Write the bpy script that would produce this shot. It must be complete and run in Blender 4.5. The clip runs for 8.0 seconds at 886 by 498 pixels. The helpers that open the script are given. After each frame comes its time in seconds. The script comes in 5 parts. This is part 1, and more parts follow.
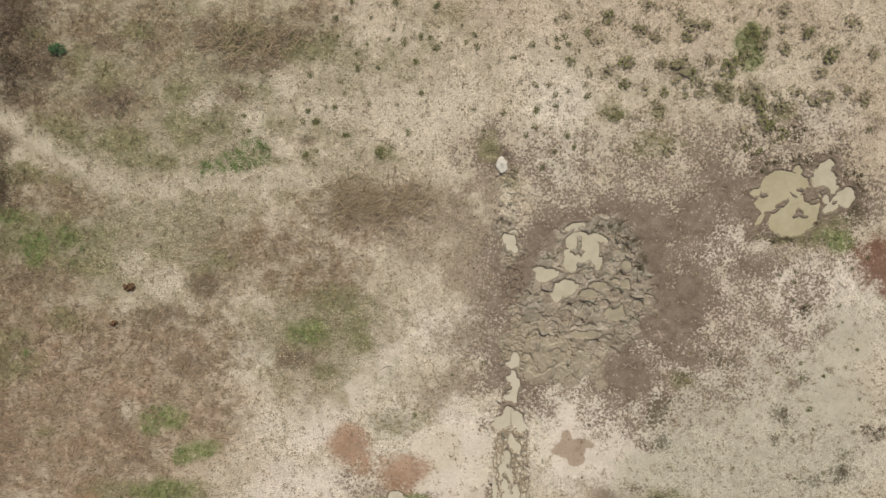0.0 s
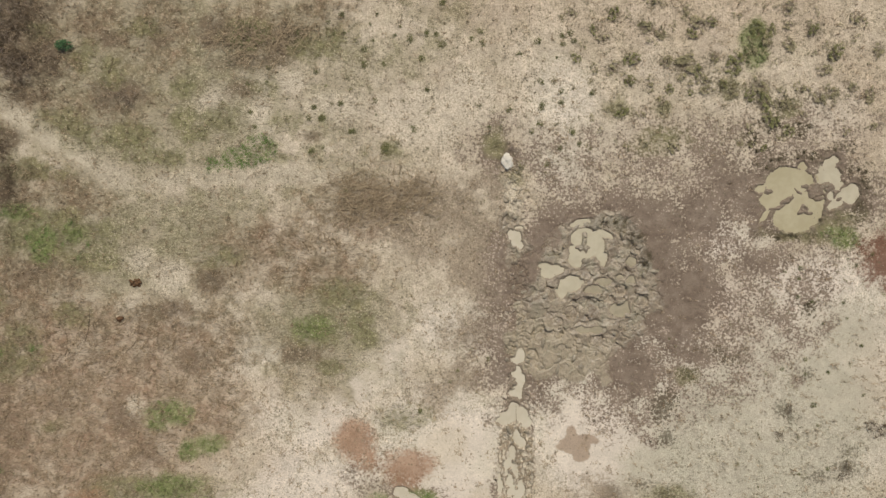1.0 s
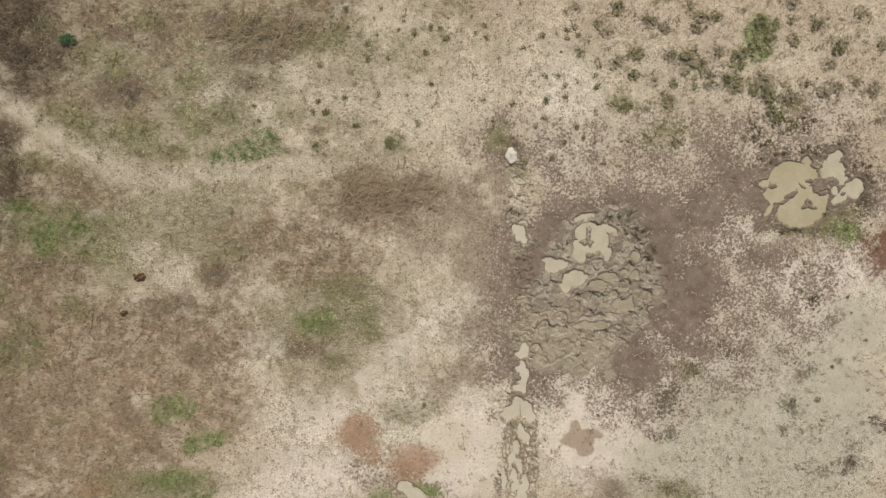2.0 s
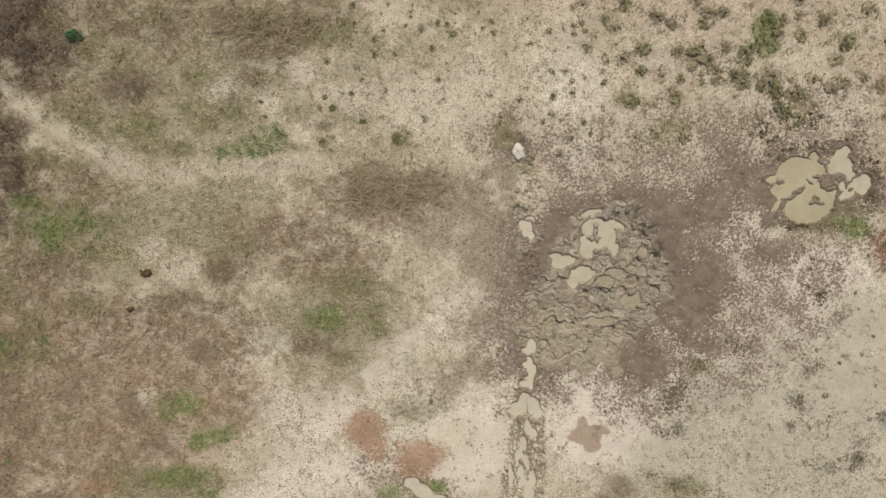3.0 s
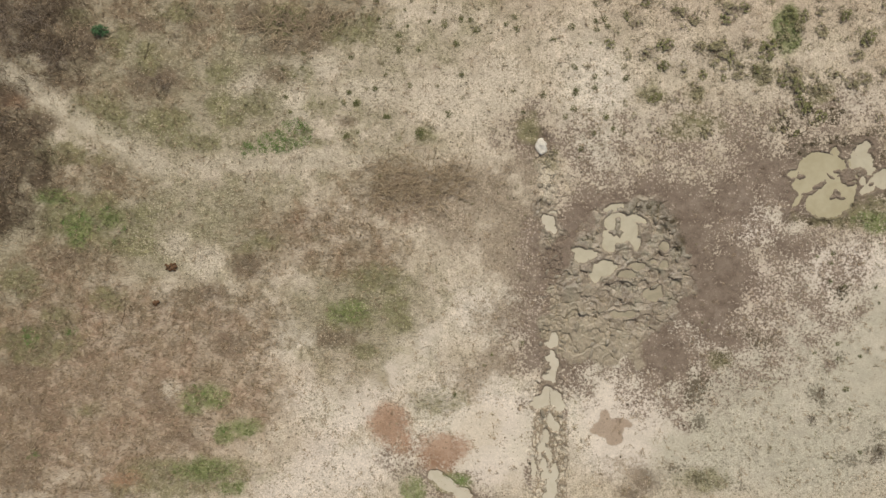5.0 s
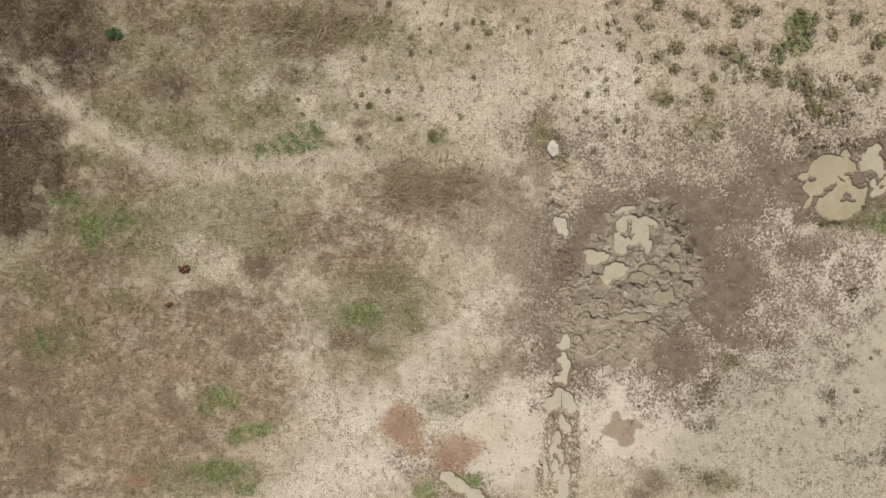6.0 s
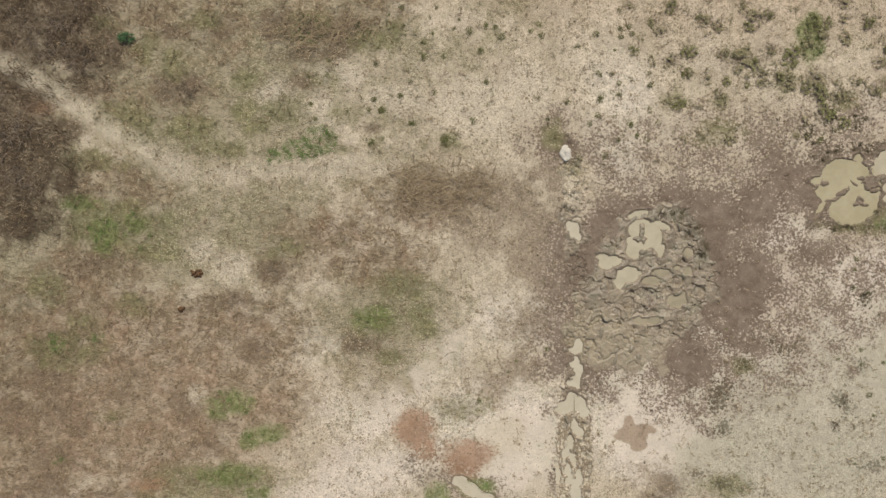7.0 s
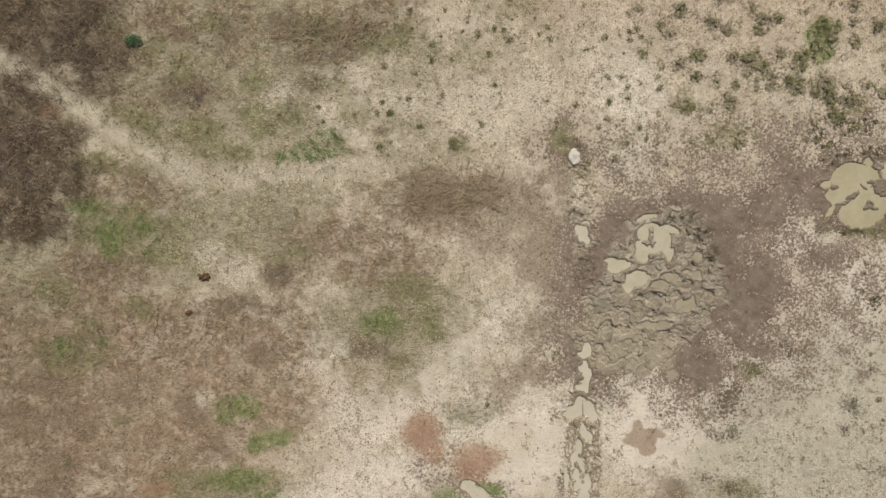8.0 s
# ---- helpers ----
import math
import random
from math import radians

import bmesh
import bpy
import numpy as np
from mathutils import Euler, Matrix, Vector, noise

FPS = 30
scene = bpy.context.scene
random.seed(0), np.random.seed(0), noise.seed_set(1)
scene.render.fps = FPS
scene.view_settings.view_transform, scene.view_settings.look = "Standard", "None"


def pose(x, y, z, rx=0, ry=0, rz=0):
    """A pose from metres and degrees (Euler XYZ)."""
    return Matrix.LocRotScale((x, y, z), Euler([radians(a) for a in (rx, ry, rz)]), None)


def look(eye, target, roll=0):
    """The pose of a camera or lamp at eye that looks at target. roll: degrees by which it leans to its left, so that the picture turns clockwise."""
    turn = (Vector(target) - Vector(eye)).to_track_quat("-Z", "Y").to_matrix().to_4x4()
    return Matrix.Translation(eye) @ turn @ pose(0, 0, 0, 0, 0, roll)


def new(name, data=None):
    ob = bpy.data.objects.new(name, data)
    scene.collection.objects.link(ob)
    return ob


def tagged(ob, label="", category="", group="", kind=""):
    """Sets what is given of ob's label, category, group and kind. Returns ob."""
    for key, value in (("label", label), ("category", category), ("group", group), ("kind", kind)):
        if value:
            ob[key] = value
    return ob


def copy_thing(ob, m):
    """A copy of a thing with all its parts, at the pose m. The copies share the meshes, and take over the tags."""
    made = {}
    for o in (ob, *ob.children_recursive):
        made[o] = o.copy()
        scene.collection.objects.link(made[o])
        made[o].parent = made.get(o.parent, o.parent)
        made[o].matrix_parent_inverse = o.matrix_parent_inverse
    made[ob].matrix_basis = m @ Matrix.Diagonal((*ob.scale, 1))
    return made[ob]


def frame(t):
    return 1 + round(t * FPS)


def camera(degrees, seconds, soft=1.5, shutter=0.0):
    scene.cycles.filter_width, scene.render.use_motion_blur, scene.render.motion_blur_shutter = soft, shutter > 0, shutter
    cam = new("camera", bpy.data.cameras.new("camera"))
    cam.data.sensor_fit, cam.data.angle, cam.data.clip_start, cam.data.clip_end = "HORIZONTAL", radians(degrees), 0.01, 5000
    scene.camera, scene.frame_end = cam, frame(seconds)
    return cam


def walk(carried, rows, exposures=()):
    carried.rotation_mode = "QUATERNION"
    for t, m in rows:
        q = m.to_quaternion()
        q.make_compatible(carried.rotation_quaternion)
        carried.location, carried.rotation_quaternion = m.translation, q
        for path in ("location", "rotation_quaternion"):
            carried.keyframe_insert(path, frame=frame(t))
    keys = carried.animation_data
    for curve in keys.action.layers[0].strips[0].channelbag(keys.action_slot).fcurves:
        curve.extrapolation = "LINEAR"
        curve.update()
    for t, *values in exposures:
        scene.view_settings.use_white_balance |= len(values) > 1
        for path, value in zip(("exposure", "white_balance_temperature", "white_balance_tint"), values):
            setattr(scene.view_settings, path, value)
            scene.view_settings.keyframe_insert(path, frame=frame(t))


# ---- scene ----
# Dry savannah clearing with a muddy wallow, seen from a drone that drifts 27 m above it.
cam = camera(72.0, 8.0, soft=1.5)
ROWS = [
    (0.0, 0.001, 0.000, 26.971, 0.0, 0.0, 0.003),
    (0.5, -0.113, -0.074, 26.974, 0.0, 0.0, 0.042),
    (1.0, -0.241, -0.174, 27.041, 0.0, 0.0, 0.054),
    (1.5, -0.321, -0.313, 27.041, 0.0, 0.0, 0.085),
    (3.0, -0.725, -0.604, 26.989, 0.0, 0.0, 0.072),
    (3.5, -0.930, -0.719, 26.986, 0.0, 0.0, 0.078),
    (4.0, -1.199, -0.813, 27.053, 0.0, 0.0, 0.081),
    (4.5, -1.491, -0.865, 27.111, 0.0, 0.0, 0.079),
    (6.0, -2.310, -0.774, 27.271, 0.0, 0.0, 0.098),
    (6.5, -2.605, -0.662, 27.275, 0.0, 0.0, 0.135),
    (7.0, -2.869, -0.578, 27.262, 0.0, 0.0, 0.107),
    (7.5, -3.089, -0.469, 27.214, 0.0, 0.0, 0.139),
    (8.0, -3.239, -0.414, 27.165, 0.0, 0.0, 0.143),
]
walk(cam, [(row[0], pose(*row[1:])) for row in ROWS])

# ---- light: one high, slightly hazy midday sun and the sky ----
SUN_HEIGHT, SUN_TURN = 58.0, 6.0
sun_way = Vector((math.sin(radians(SUN_TURN)) * math.cos(radians(SUN_HEIGHT)), math.cos(radians(SUN_TURN)) * math.cos(radians(SUN_HEIGHT)), math.sin(radians(SUN_HEIGHT))))
sun = new("sun", bpy.data.lights.new("sun", "SUN"))
sun.data.energy, sun.data.angle, sun.data.color = 2.58, radians(0.9), (1.0, 0.970, 0.860)
sun.matrix_world = look(sun_way * 60, (0, 0, 0))
world = bpy.data.worlds.new("sky")
scene.world = world
world.use_nodes = True
sky = world.node_tree.nodes.new("ShaderNodeTexSky")
sky.sky_type, sky.sun_disc = "NISHITA", False
sky.sun_elevation, sky.sun_rotation = radians(SUN_HEIGHT), radians(SUN_TURN)
sky.air_density, sky.dust_density = 0.7, 5.0
world.node_tree.links.new(sky.outputs[0], world.node_tree.nodes["Background"].inputs[0])
world.node_tree.nodes["Background"].inputs[1].default_value = 0.085


# ---- materials ----
class Graph:
    """A node material, written as sums of noises and attributes."""

    def __init__(self, name, rough=0.9, spec=0.25):
        self.mat = bpy.data.materials.new(name)
        self.mat.use_nodes = True
        self.nodes, self.links = self.mat.node_tree.nodes, self.mat.node_tree.links
        self.out = self.nodes["Principled BSDF"]
        self.put("Roughness", rough)
        self.put("Specular IOR Level", spec)
        self.place = self.nodes.new("ShaderNodeNewGeometry").outputs["Position"]

    def put(self, socket, value):
        target = self.out.inputs[socket] if isinstance(socket, str) else socket
        if isinstance(value, bpy.types.NodeSocket):
            self.links.new(value, target)
        elif isinstance(value, tuple):
            target.default_value = (*value, 1.0)
        else:
            target.default_value = value

    def noise(self, scale, detail=3.0, rough=0.6, warp=0.0):
        n = self.nodes.new("ShaderNodeTexNoise")
        self.links.new(self.place, n.inputs["Vector"])
        for key, value in (("Scale", scale), ("Detail", detail), ("Roughness", rough), ("Distortion", warp)):
            n.inputs[key].default_value = value
        return n.outputs["Fac"]

    def fibre(self, along, across, turn):
        """Long thin streaks that lie one way, gently bent."""
        way = self.nodes.new("ShaderNodeMapping")
        way.inputs["Rotation"].default_value = (0, 0, radians(turn))
        way.inputs["Scale"].default_value = (along, across, 1.0)
        bend = self.nodes.new("ShaderNodeVectorMath")
        bend.operation = "MULTIPLY_ADD"
        sway = self.nodes.new("ShaderNodeTexNoise")
        self.links.new(self.place, sway.inputs["Vector"])
        sway.inputs["Scale"].default_value = 1.3
        self.links.new(sway.outputs["Color"], bend.inputs[0])
        bend.inputs[1].default_value = (0.9, 0.9, 0.0)
        self.links.new(self.place, bend.inputs[2])
        self.links.new(bend.outputs[0], way.inputs["Vector"])
        n = self.nodes.new("ShaderNodeTexNoise")
        self.links.new(way.outputs[0], n.inputs["Vector"])
        n.inputs["Scale"].default_value, n.inputs["Detail"].default_value = 1.0, 2.0
        return n.outputs["Fac"]

    def dots(self, scale, density, small=0.22, large=0.44, shift=0.0):
        """Separate uneven specks, that many to the metre; density: the share of places that bear one."""
        wobble = self.nodes.new("ShaderNodeVectorMath")
        wobble.operation = "MULTIPLY_ADD"
        bend = self.nodes.new("ShaderNodeTexNoise")
        self.links.new(self.place, bend.inputs["Vector"])
        bend.inputs["Scale"].default_value, bend.inputs["Detail"].default_value = scale * 1.1, 1.0
        self.links.new(bend.outputs["Color"], wobble.inputs[0])
        wobble.inputs[1].default_value = (0.9 / scale,) * 3
        self.links.new(self.place, wobble.inputs[2])
        moved = self.nodes.new("ShaderNodeVectorMath")
        moved.inputs[1].default_value = (shift, shift * 1.7, 0.0)
        self.links.new(wobble.outputs[0], moved.inputs[0])
        cell = self.nodes.new("ShaderNodeTexVoronoi")
        cell.voronoi_dimensions = "2D"
        cell.inputs["Scale"].default_value = scale
        self.links.new(moved.outputs[0], cell.inputs["Vector"])
        lot = self.nodes.new("ShaderNodeSeparateColor")
        self.links.new(cell.outputs["Color"], lot.inputs[0])
        there = self.math("LESS_THAN", lot.outputs[0], density)
        size = self.math("ADD", small, self.math("MULTIPLY", lot.outputs[1], large - small))
        return self.math("MULTIPLY", there, self.step(self.math("DIVIDE", cell.outputs["Distance"], size), 0.7, 1.25, 1.0, 0.0))

    def attr(self, name):
        n = self.nodes.new("ShaderNodeAttribute")
        n.attribute_name = name
        return n.outputs["Fac"]

    def island(self):
        return self.nodes.new("ShaderNodeNewGeometry").outputs["Random Per Island"]

    def each(self):
        return self.nodes.new("ShaderNodeObjectInfo").outputs["Random"]

    def math(self, op, a, b=0.0):
        n = self.nodes.new("ShaderNodeMath")
        n.operation = op
        self.put(n.inputs[0], a)
        self.put(n.inputs[1], b)
        return n.outputs[0]

    def step(self, value, low, high, to_low=0.0, to_high=1.0):
        n = self.nodes.new("ShaderNodeMapRange")
        n.interpolation_type = "SMOOTHSTEP"
        for i, v in enumerate((value, low, high, to_low, to_high)):
            self.put(n.inputs[i], v)
        return n.outputs[0]

    def mix(self, fac, a, b, blend="MIX"):
        n = self.nodes.new("ShaderNodeMix")
        n.data_type, n.blend_type = "RGBA", blend
        for i, v in ((0, fac), (6, a), (7, b)):
            self.put(n.inputs[i], v)
        return n.outputs[2]

    def bump(self, height, strength, distance):
        n = self.nodes.new("ShaderNodeBump")
        n.inputs["Strength"].default_value, n.inputs["Distance"].default_value = strength, distance
        self.links.new(height, n.inputs["Height"])
        self.put("Normal", n.outputs[0])

    def done(self, colour):
        self.put("Base Color", colour)
        return self.mat


def ground_material():
    g = Graph("savannah_soil", 0.95, 0.15)
    worm = g.noise(7.5, 2.0, 0.55, 0.4)        # mottling, about a hand's length
    grain = g.noise(13.0, 1.5, 0.55, 0.2)
    fine = g.noise(24.0, 1.0, 0.5)
    broad = g.noise(0.4, 4.0, 0.6)
    patchy = g.noise(1.5, 4.0, 0.62, 0.5)
    blotch = g.noise(0.75, 3.0, 0.55, 0.3)
    curd = g.noise(3.4, 2.5, 0.55, 0.4)
    straw = g.math("MAXIMUM", g.fibre(3.0, 17.0, 35.0), g.fibre(3.4, 19.0, -28.0))
    reeds = g.math("MINIMUM", g.fibre(2.4, 15.0, 75.0), g.fibre(2.8, 17.0, 8.0))
    ragged = g.math("SUBTRACT", g.math("ADD", g.math("MULTIPLY", worm, 0.55), g.math("MULTIPLY", grain, 0.45)), 0.5)
    drift = g.math("SUBTRACT", patchy, 0.5)
    spread_out = g.math("SUBTRACT", g.math("ADD", g.math("MULTIPLY", patchy, 0.5), g.math("MULTIPLY", blotch, 0.9)), 0.7)

    def region(name, spread, sharp=0.12, wander=0.7):
        """Where a kind of soil lies: its field, broken up along its edge by the mottling."""
        shift = g.math("ADD", g.math("MULTIPLY", ragged, spread), g.math("MULTIPLY", spread_out, spread * wander))
        return g.step(g.math("ADD", g.attr(name), shift), 0.5 - sharp, 0.5 + sharp)

    def lay_on(under, name, colour, share, spread=1.0, sharp=0.4, wander=0.7):
        there = g.math("MULTIPLY", region(name, spread, sharp, wander), g.step(g.attr(name), 0.03, 0.30, 0.0, share))
        return g.mix(there, under, colour)

    # bare sand, pale and grey silt
    sand = g.mix(g.step(broad, 0.3, 0.7), (0.455, 0.382, 0.280), (0.545, 0.465, 0.358))
    sand = g.mix(g.step(patchy, 0.36, 0.72, 0.0, 0.55), sand, (0.335, 0.292, 0.202))
    pale = g.mix(g.step(broad, 0.3, 0.7), (0.61, 0.535, 0.432), (0.545, 0.485, 0.382))
    pale = g.mix(g.step(patchy, 0.42, 0.74, 0.0, 0.6), pale, (0.42, 0.378, 0.282))
    soil = g.mix(g.step(g.attr("pale"), 0.1, 0.9), sand, pale)
    silt = g.mix(g.step(blotch, 0.34, 0.66), (0.425, 0.385, 0.292), (0.368, 0.340, 0.256))
    silt = g.mix(g.step(patchy, 0.4, 0.7, 0.0, 0.3), silt, (0.320, 0.302, 0.226))
    soil = g.mix(g.math("MULTIPLY", g.attr("silt"), 0.85), soil, silt)
    soil = lay_on(soil, "pink", (0.61, 0.532, 0.442), 0.7, 1.0, 0.45)
    # thin grass and its litter
    soil = g.mix(g.step(g.attr("grassy"), 0.15, 0.6, 0.0, 0.6), soil, (0.315, 0.276, 0.182))
    grassy = g.mix(g.step(patchy, 0.32, 0.68), (0.138, 0.129, 0.066), (0.245, 0.222, 0.132))
    grassy = g.mix(g.step(curd, 0.5, 0.74, 0.0, 0.55), grassy, (0.36, 0.312, 0.208))
    grassy = g.mix(g.step(curd, 0.46, 0.28, 0.0, 0.6), grassy, (0.100, 0.094, 0.046))
    soil = lay_on(soil, "grassy", grassy, 0.8, 1.2, 0.5, 1.8)
    dry = g.mix(g.step(patchy, 0.30, 0.68), (0.105, 0.074, 0.046), (0.225, 0.165, 0.104))
    dry = g.mix(g.step(g.noise(0.55, 3.0, 0.55, 0.4), 0.42, 0.62, 0.0, 0.75), dry, (0.215, 0.124, 0.078))
    dry = g.mix(g.step(g.noise(0.85, 3.0, 0.6, 0.6), 0.44, 0.68, 0.0, 0.65), dry, (0.100, 0.071, 0.045))
    dry = g.mix(g.step(g.noise(1.1, 3.0, 0.55, 0.3), 0.44, 0.28, 0.0, 0.6), dry, (0.150, 0.128, 0.068))
    dry = g.mix(g.step(curd, 0.46, 0.68, 0.0, 0.72), dry, (0.39, 0.308, 0.218))
    dry = g.mix(g.step(g.noise(2.2, 3.0, 0.6, 0.5), 0.46, 0.30, 0.0, 0.7), dry, (0.082, 0.062, 0.038))
    soil = lay_on(soil, "dry", dry, 0.86, 1.2, 0.5, 1.6)
    soil = lay_on(soil, "umber", g.mix(g.step(patchy, 0.35, 0.65), (0.098, 0.072, 0.048), (0.165, 0.120, 0.080)), 0.80, 1.8, 0.5, 1.0)
    soil = g.mix(g.math("MULTIPLY", g.attr("blush"), 0.22), soil, (0.37, 0.250, 0.165))
    soil = lay_on(soil, "bare", (0.520, 0.450, 0.345), 0.8, 1.6, 0.45)
    dust = g.mix(g.step(patchy, 0.34, 0.66), (0.215, 0.170, 0.118), (0.305, 0.245, 0.175))
    soil = lay_on(soil, "dust", dust, 0.85, 1.6, 0.3, 1.0)
    # damp mud, breaking up into flecks along its edge
    mud = g.mix(g.step(patchy, 0.32, 0.68), (0.143, 0.107, 0.079), (0.208, 0.162, 0.122))
    mud = g.mix(g.step(g.noise(1.1, 3.0, 0.6, 0.8), 0.52, 0.72, 0.0, 0.5), mud, (0.258, 0.208, 0.163))
    mud = g.mix(g.step(grain, 0.42, 0.3, 0.0, 0.35), mud, (0.110, 0.086, 0.060))
    edge = g.attr("mud")
    flecks = g.step(g.math("ADD", edge, g.math("ADD", g.math("MULTIPLY", ragged, 3.4), g.math("MULTIPLY", spread_out, 1.5))), 0.12, 0.70)
    soil = g.mix(g.math("MULTIPLY", flecks, g.step(edge, 0.04, 0.30)), soil, mud)
    soil = lay_on(soil, "olive", g.mix(g.step(patchy, 0.35, 0.65), (0.122, 0.124, 0.052), (0.205, 0.195, 0.090)), 0.68, 1.8, 0.5, 1.1)
    soil = lay_on(soil, "green", (0.160, 0.196, 0.068), 0.74, 1.6, 0.5, 0.8)
    # fibres of straw and dead stalks where anything grows
    thatch = g.math("MAXIMUM", g.math("MAXIMUM", g.attr("dry"), g.math("MULTIPLY", g.attr("grassy"), 0.9)), g.math("MAXIMUM", g.attr("litter"), g.attr("olive")))
    thatch = g.step(thatch, 0.1, 0.6)
    soil = g.mix(g.math("MULTIPLY", thatch, g.step(straw, 0.55, 0.70, 0.0, 0.36)), soil, (0.44, 0.372, 0.256))
    soil = g.mix(g.math("MULTIPLY", thatch, g.step(reeds, 0.44, 0.32, 0.0, 0.55)), soil, (0.088, 0.068, 0.042))
    chips = g.dots(9.0, g.step(g.math("SUBTRACT", edge, g.math("MULTIPLY", drift, 2.2)), 0.4, 0.85, 0.5, 0.0), 0.2, 0.5, 3.3)
    soil = g.mix(g.math("MULTIPLY", chips, g.step(edge, 0.2, 0.45, 0.0, 0.5)), soil, (0.52, 0.432, 0.342))
    soil = lay_on(soil, "crust", (0.46, 0.405, 0.312), 0.8, 1.2, 0.25)
    soil = g.mix(g.math("MULTIPLY", g.step(g.attr("lace"), 0.2, 0.7), 0.85), soil, (0.255, 0.200, 0.135))
    soil = lay_on(soil, "crisp", (0.315, 0.235, 0.165), 0.85, 0.6, 0.10, 0.3)
    red = g.mix(g.step(patchy, 0.34, 0.66), (0.255, 0.145, 0.085), (0.345, 0.218, 0.142))
    soil = lay_on(soil, "red", red, 0.85, 1.8, 0.35, 0.5)
    soil = lay_on(soil, "rust", (0.135, 0.060, 0.036), 0.88, 2.2, 0.35)
    soil = lay_on(soil, "litter", (0.074, 0.055, 0.037), 0.86, 1.8, 0.55, 1.5)
    soil = lay_on(soil, "path", g.mix(g.step(patchy, 0.3, 0.7), (0.435, 0.382, 0.282), (0.375, 0.328, 0.240)), 0.72, 0.7, 0.5, 0.8)
    wet = g.mix(g.step(patchy, 0.34, 0.66), (0.300, 0.248, 0.172), (0.178, 0.140, 0.098))
    wet = g.mix(g.step(worm, 0.46, 0.34, 0.0, 0.55), wet, (0.125, 0.098, 0.064))
    wet = g.mix(g.step(g.noise(2.4, 2.5, 0.6, 0.6), 0.52, 0.66, 0.0, 0.6), wet, (0.335, 0.278, 0.205))
    wet = g.mix(g.step(g.noise(1.4, 2.0, 0.5, 0.5), 0.5, 0.66, 0.0, 0.5), wet, (0.225, 0.208, 0.144))
    wet = g.mix(g.math("MULTIPLY", g.attr("firm"), 0.55), wet, (0.320, 0.268, 0.180))
    wetness = g.step(g.math("ADD", g.attr("wet"), g.math("MULTIPLY", ragged, 0.8)), 0.28, 0.72)
    soil = g.mix(wetness, soil, wet)
    # dark crumbs and stubble between the grains
    stubble = g.attr("stubble")
    crumbs = g.dots(8.5, g.math("MULTIPLY", stubble, g.math("ADD", 0.34, g.math("MULTIPLY", spread_out, 2.2))), 0.2, 0.48, 1.1)
    soil = g.mix(g.math("MULTIPLY", crumbs, 0.55), soil, (0.135, 0.115, 0.070))
    # dark scrub specks; under shrubs, the shade between tufts painted into the soil
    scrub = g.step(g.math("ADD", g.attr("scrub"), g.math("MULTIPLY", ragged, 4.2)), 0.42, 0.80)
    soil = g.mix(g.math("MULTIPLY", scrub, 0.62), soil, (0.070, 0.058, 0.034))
    bits = g.dots(13.0, g.math("MULTIPLY", stubble, g.math("ADD", 0.45, g.math("MULTIPLY", spread_out, 1.6))), 0.25, 0.5, 5.7)
    soil = g.mix(g.math("MULTIPLY", bits, 0.40), soil, (0.125, 0.105, 0.068))
    husks = g.dots(12.0, g.math("MULTIPLY", stubble, g.math("ADD", 0.22, g.math("MULTIPLY", spread_out, 1.5))), 0.15, 0.42, 8.1)
    soil = g.mix(g.math("MULTIPLY", husks, 0.4), soil, (0.60, 0.51, 0.38))
    light = g.math("MULTIPLY", g.step(fine, 0.3, 0.7, 0.84, 1.14), g.step(grain, 0.3, 0.7, 0.84, 1.14))
    light = g.math("MULTIPLY", light, g.math("MULTIPLY", g.step(blotch, 0.3, 0.7, 0.90, 1.08), g.step(curd, 0.3, 0.7, 0.90, 1.08)))
    calm = g.math("MAXIMUM", g.step(stubble, 0.05, 0.45, 0.55, 0.0), g.math("MAXIMUM", g.math("MULTIPLY", wetness, 0.7), g.math("MULTIPLY", g.step(edge, 0.5, 0.9), 0.5)))
    light = g.math("ADD", g.math("MULTIPLY", light, g.math("SUBTRACT", 1.0, calm)), calm)
    shade = g.nodes.new("ShaderNodeCombineColor")
    for i in range(3):
        g.links.new(light, shade.inputs[i])
    soil = g.mix(1.0, soil, shade.outputs[0], "MULTIPLY")
    g.put("Roughness", g.step(wetness, 0.0, 1.0, 0.95, 0.42))
    g.put("Specular IOR Level", g.step(wetness, 0.0, 1.0, 0.12, 0.5))
    relief = g.math("ADD", g.math("MULTIPLY", worm, 0.6), g.math("MULTIPLY", grain, 0.5))
    relief = g.math("ADD", relief, g.math("MULTIPLY", wetness, g.noise(5.0, 5.0, 0.7, 0.6)))
    g.bump(relief, 0.5, 0.03)
    return g.done(soil)


def plant_material(name, dark, light, rough=0.7):
    g = Graph(name, rough, 0.2)
    tone = g.math("ADD", g.math("MULTIPLY", g.island(), 0.6), g.math("MULTIPLY", g.each(), 0.4))
    colour = g.mix(tone, dark, light)
    return g.done(g.mix(g.step(g.noise(9.0), 0.35, 0.75, 0.0, 0.35), colour, tuple(0.6 * c for c in dark)))


def lump_material(name, dark, light, rough, spec, scale=14.0, bump=0.5):
    g = Graph(name, rough, spec)
    colour = g.mix(g.step(g.noise(scale, 4.0, 0.65), 0.3, 0.7), dark, light)
    colour = g.mix(g.math("MULTIPLY", g.each(), 0.35), colour, dark)
    g.bump(g.noise(scale * 2.2, 4.0, 0.65), bump, 0.02)
    return g.done(colour)


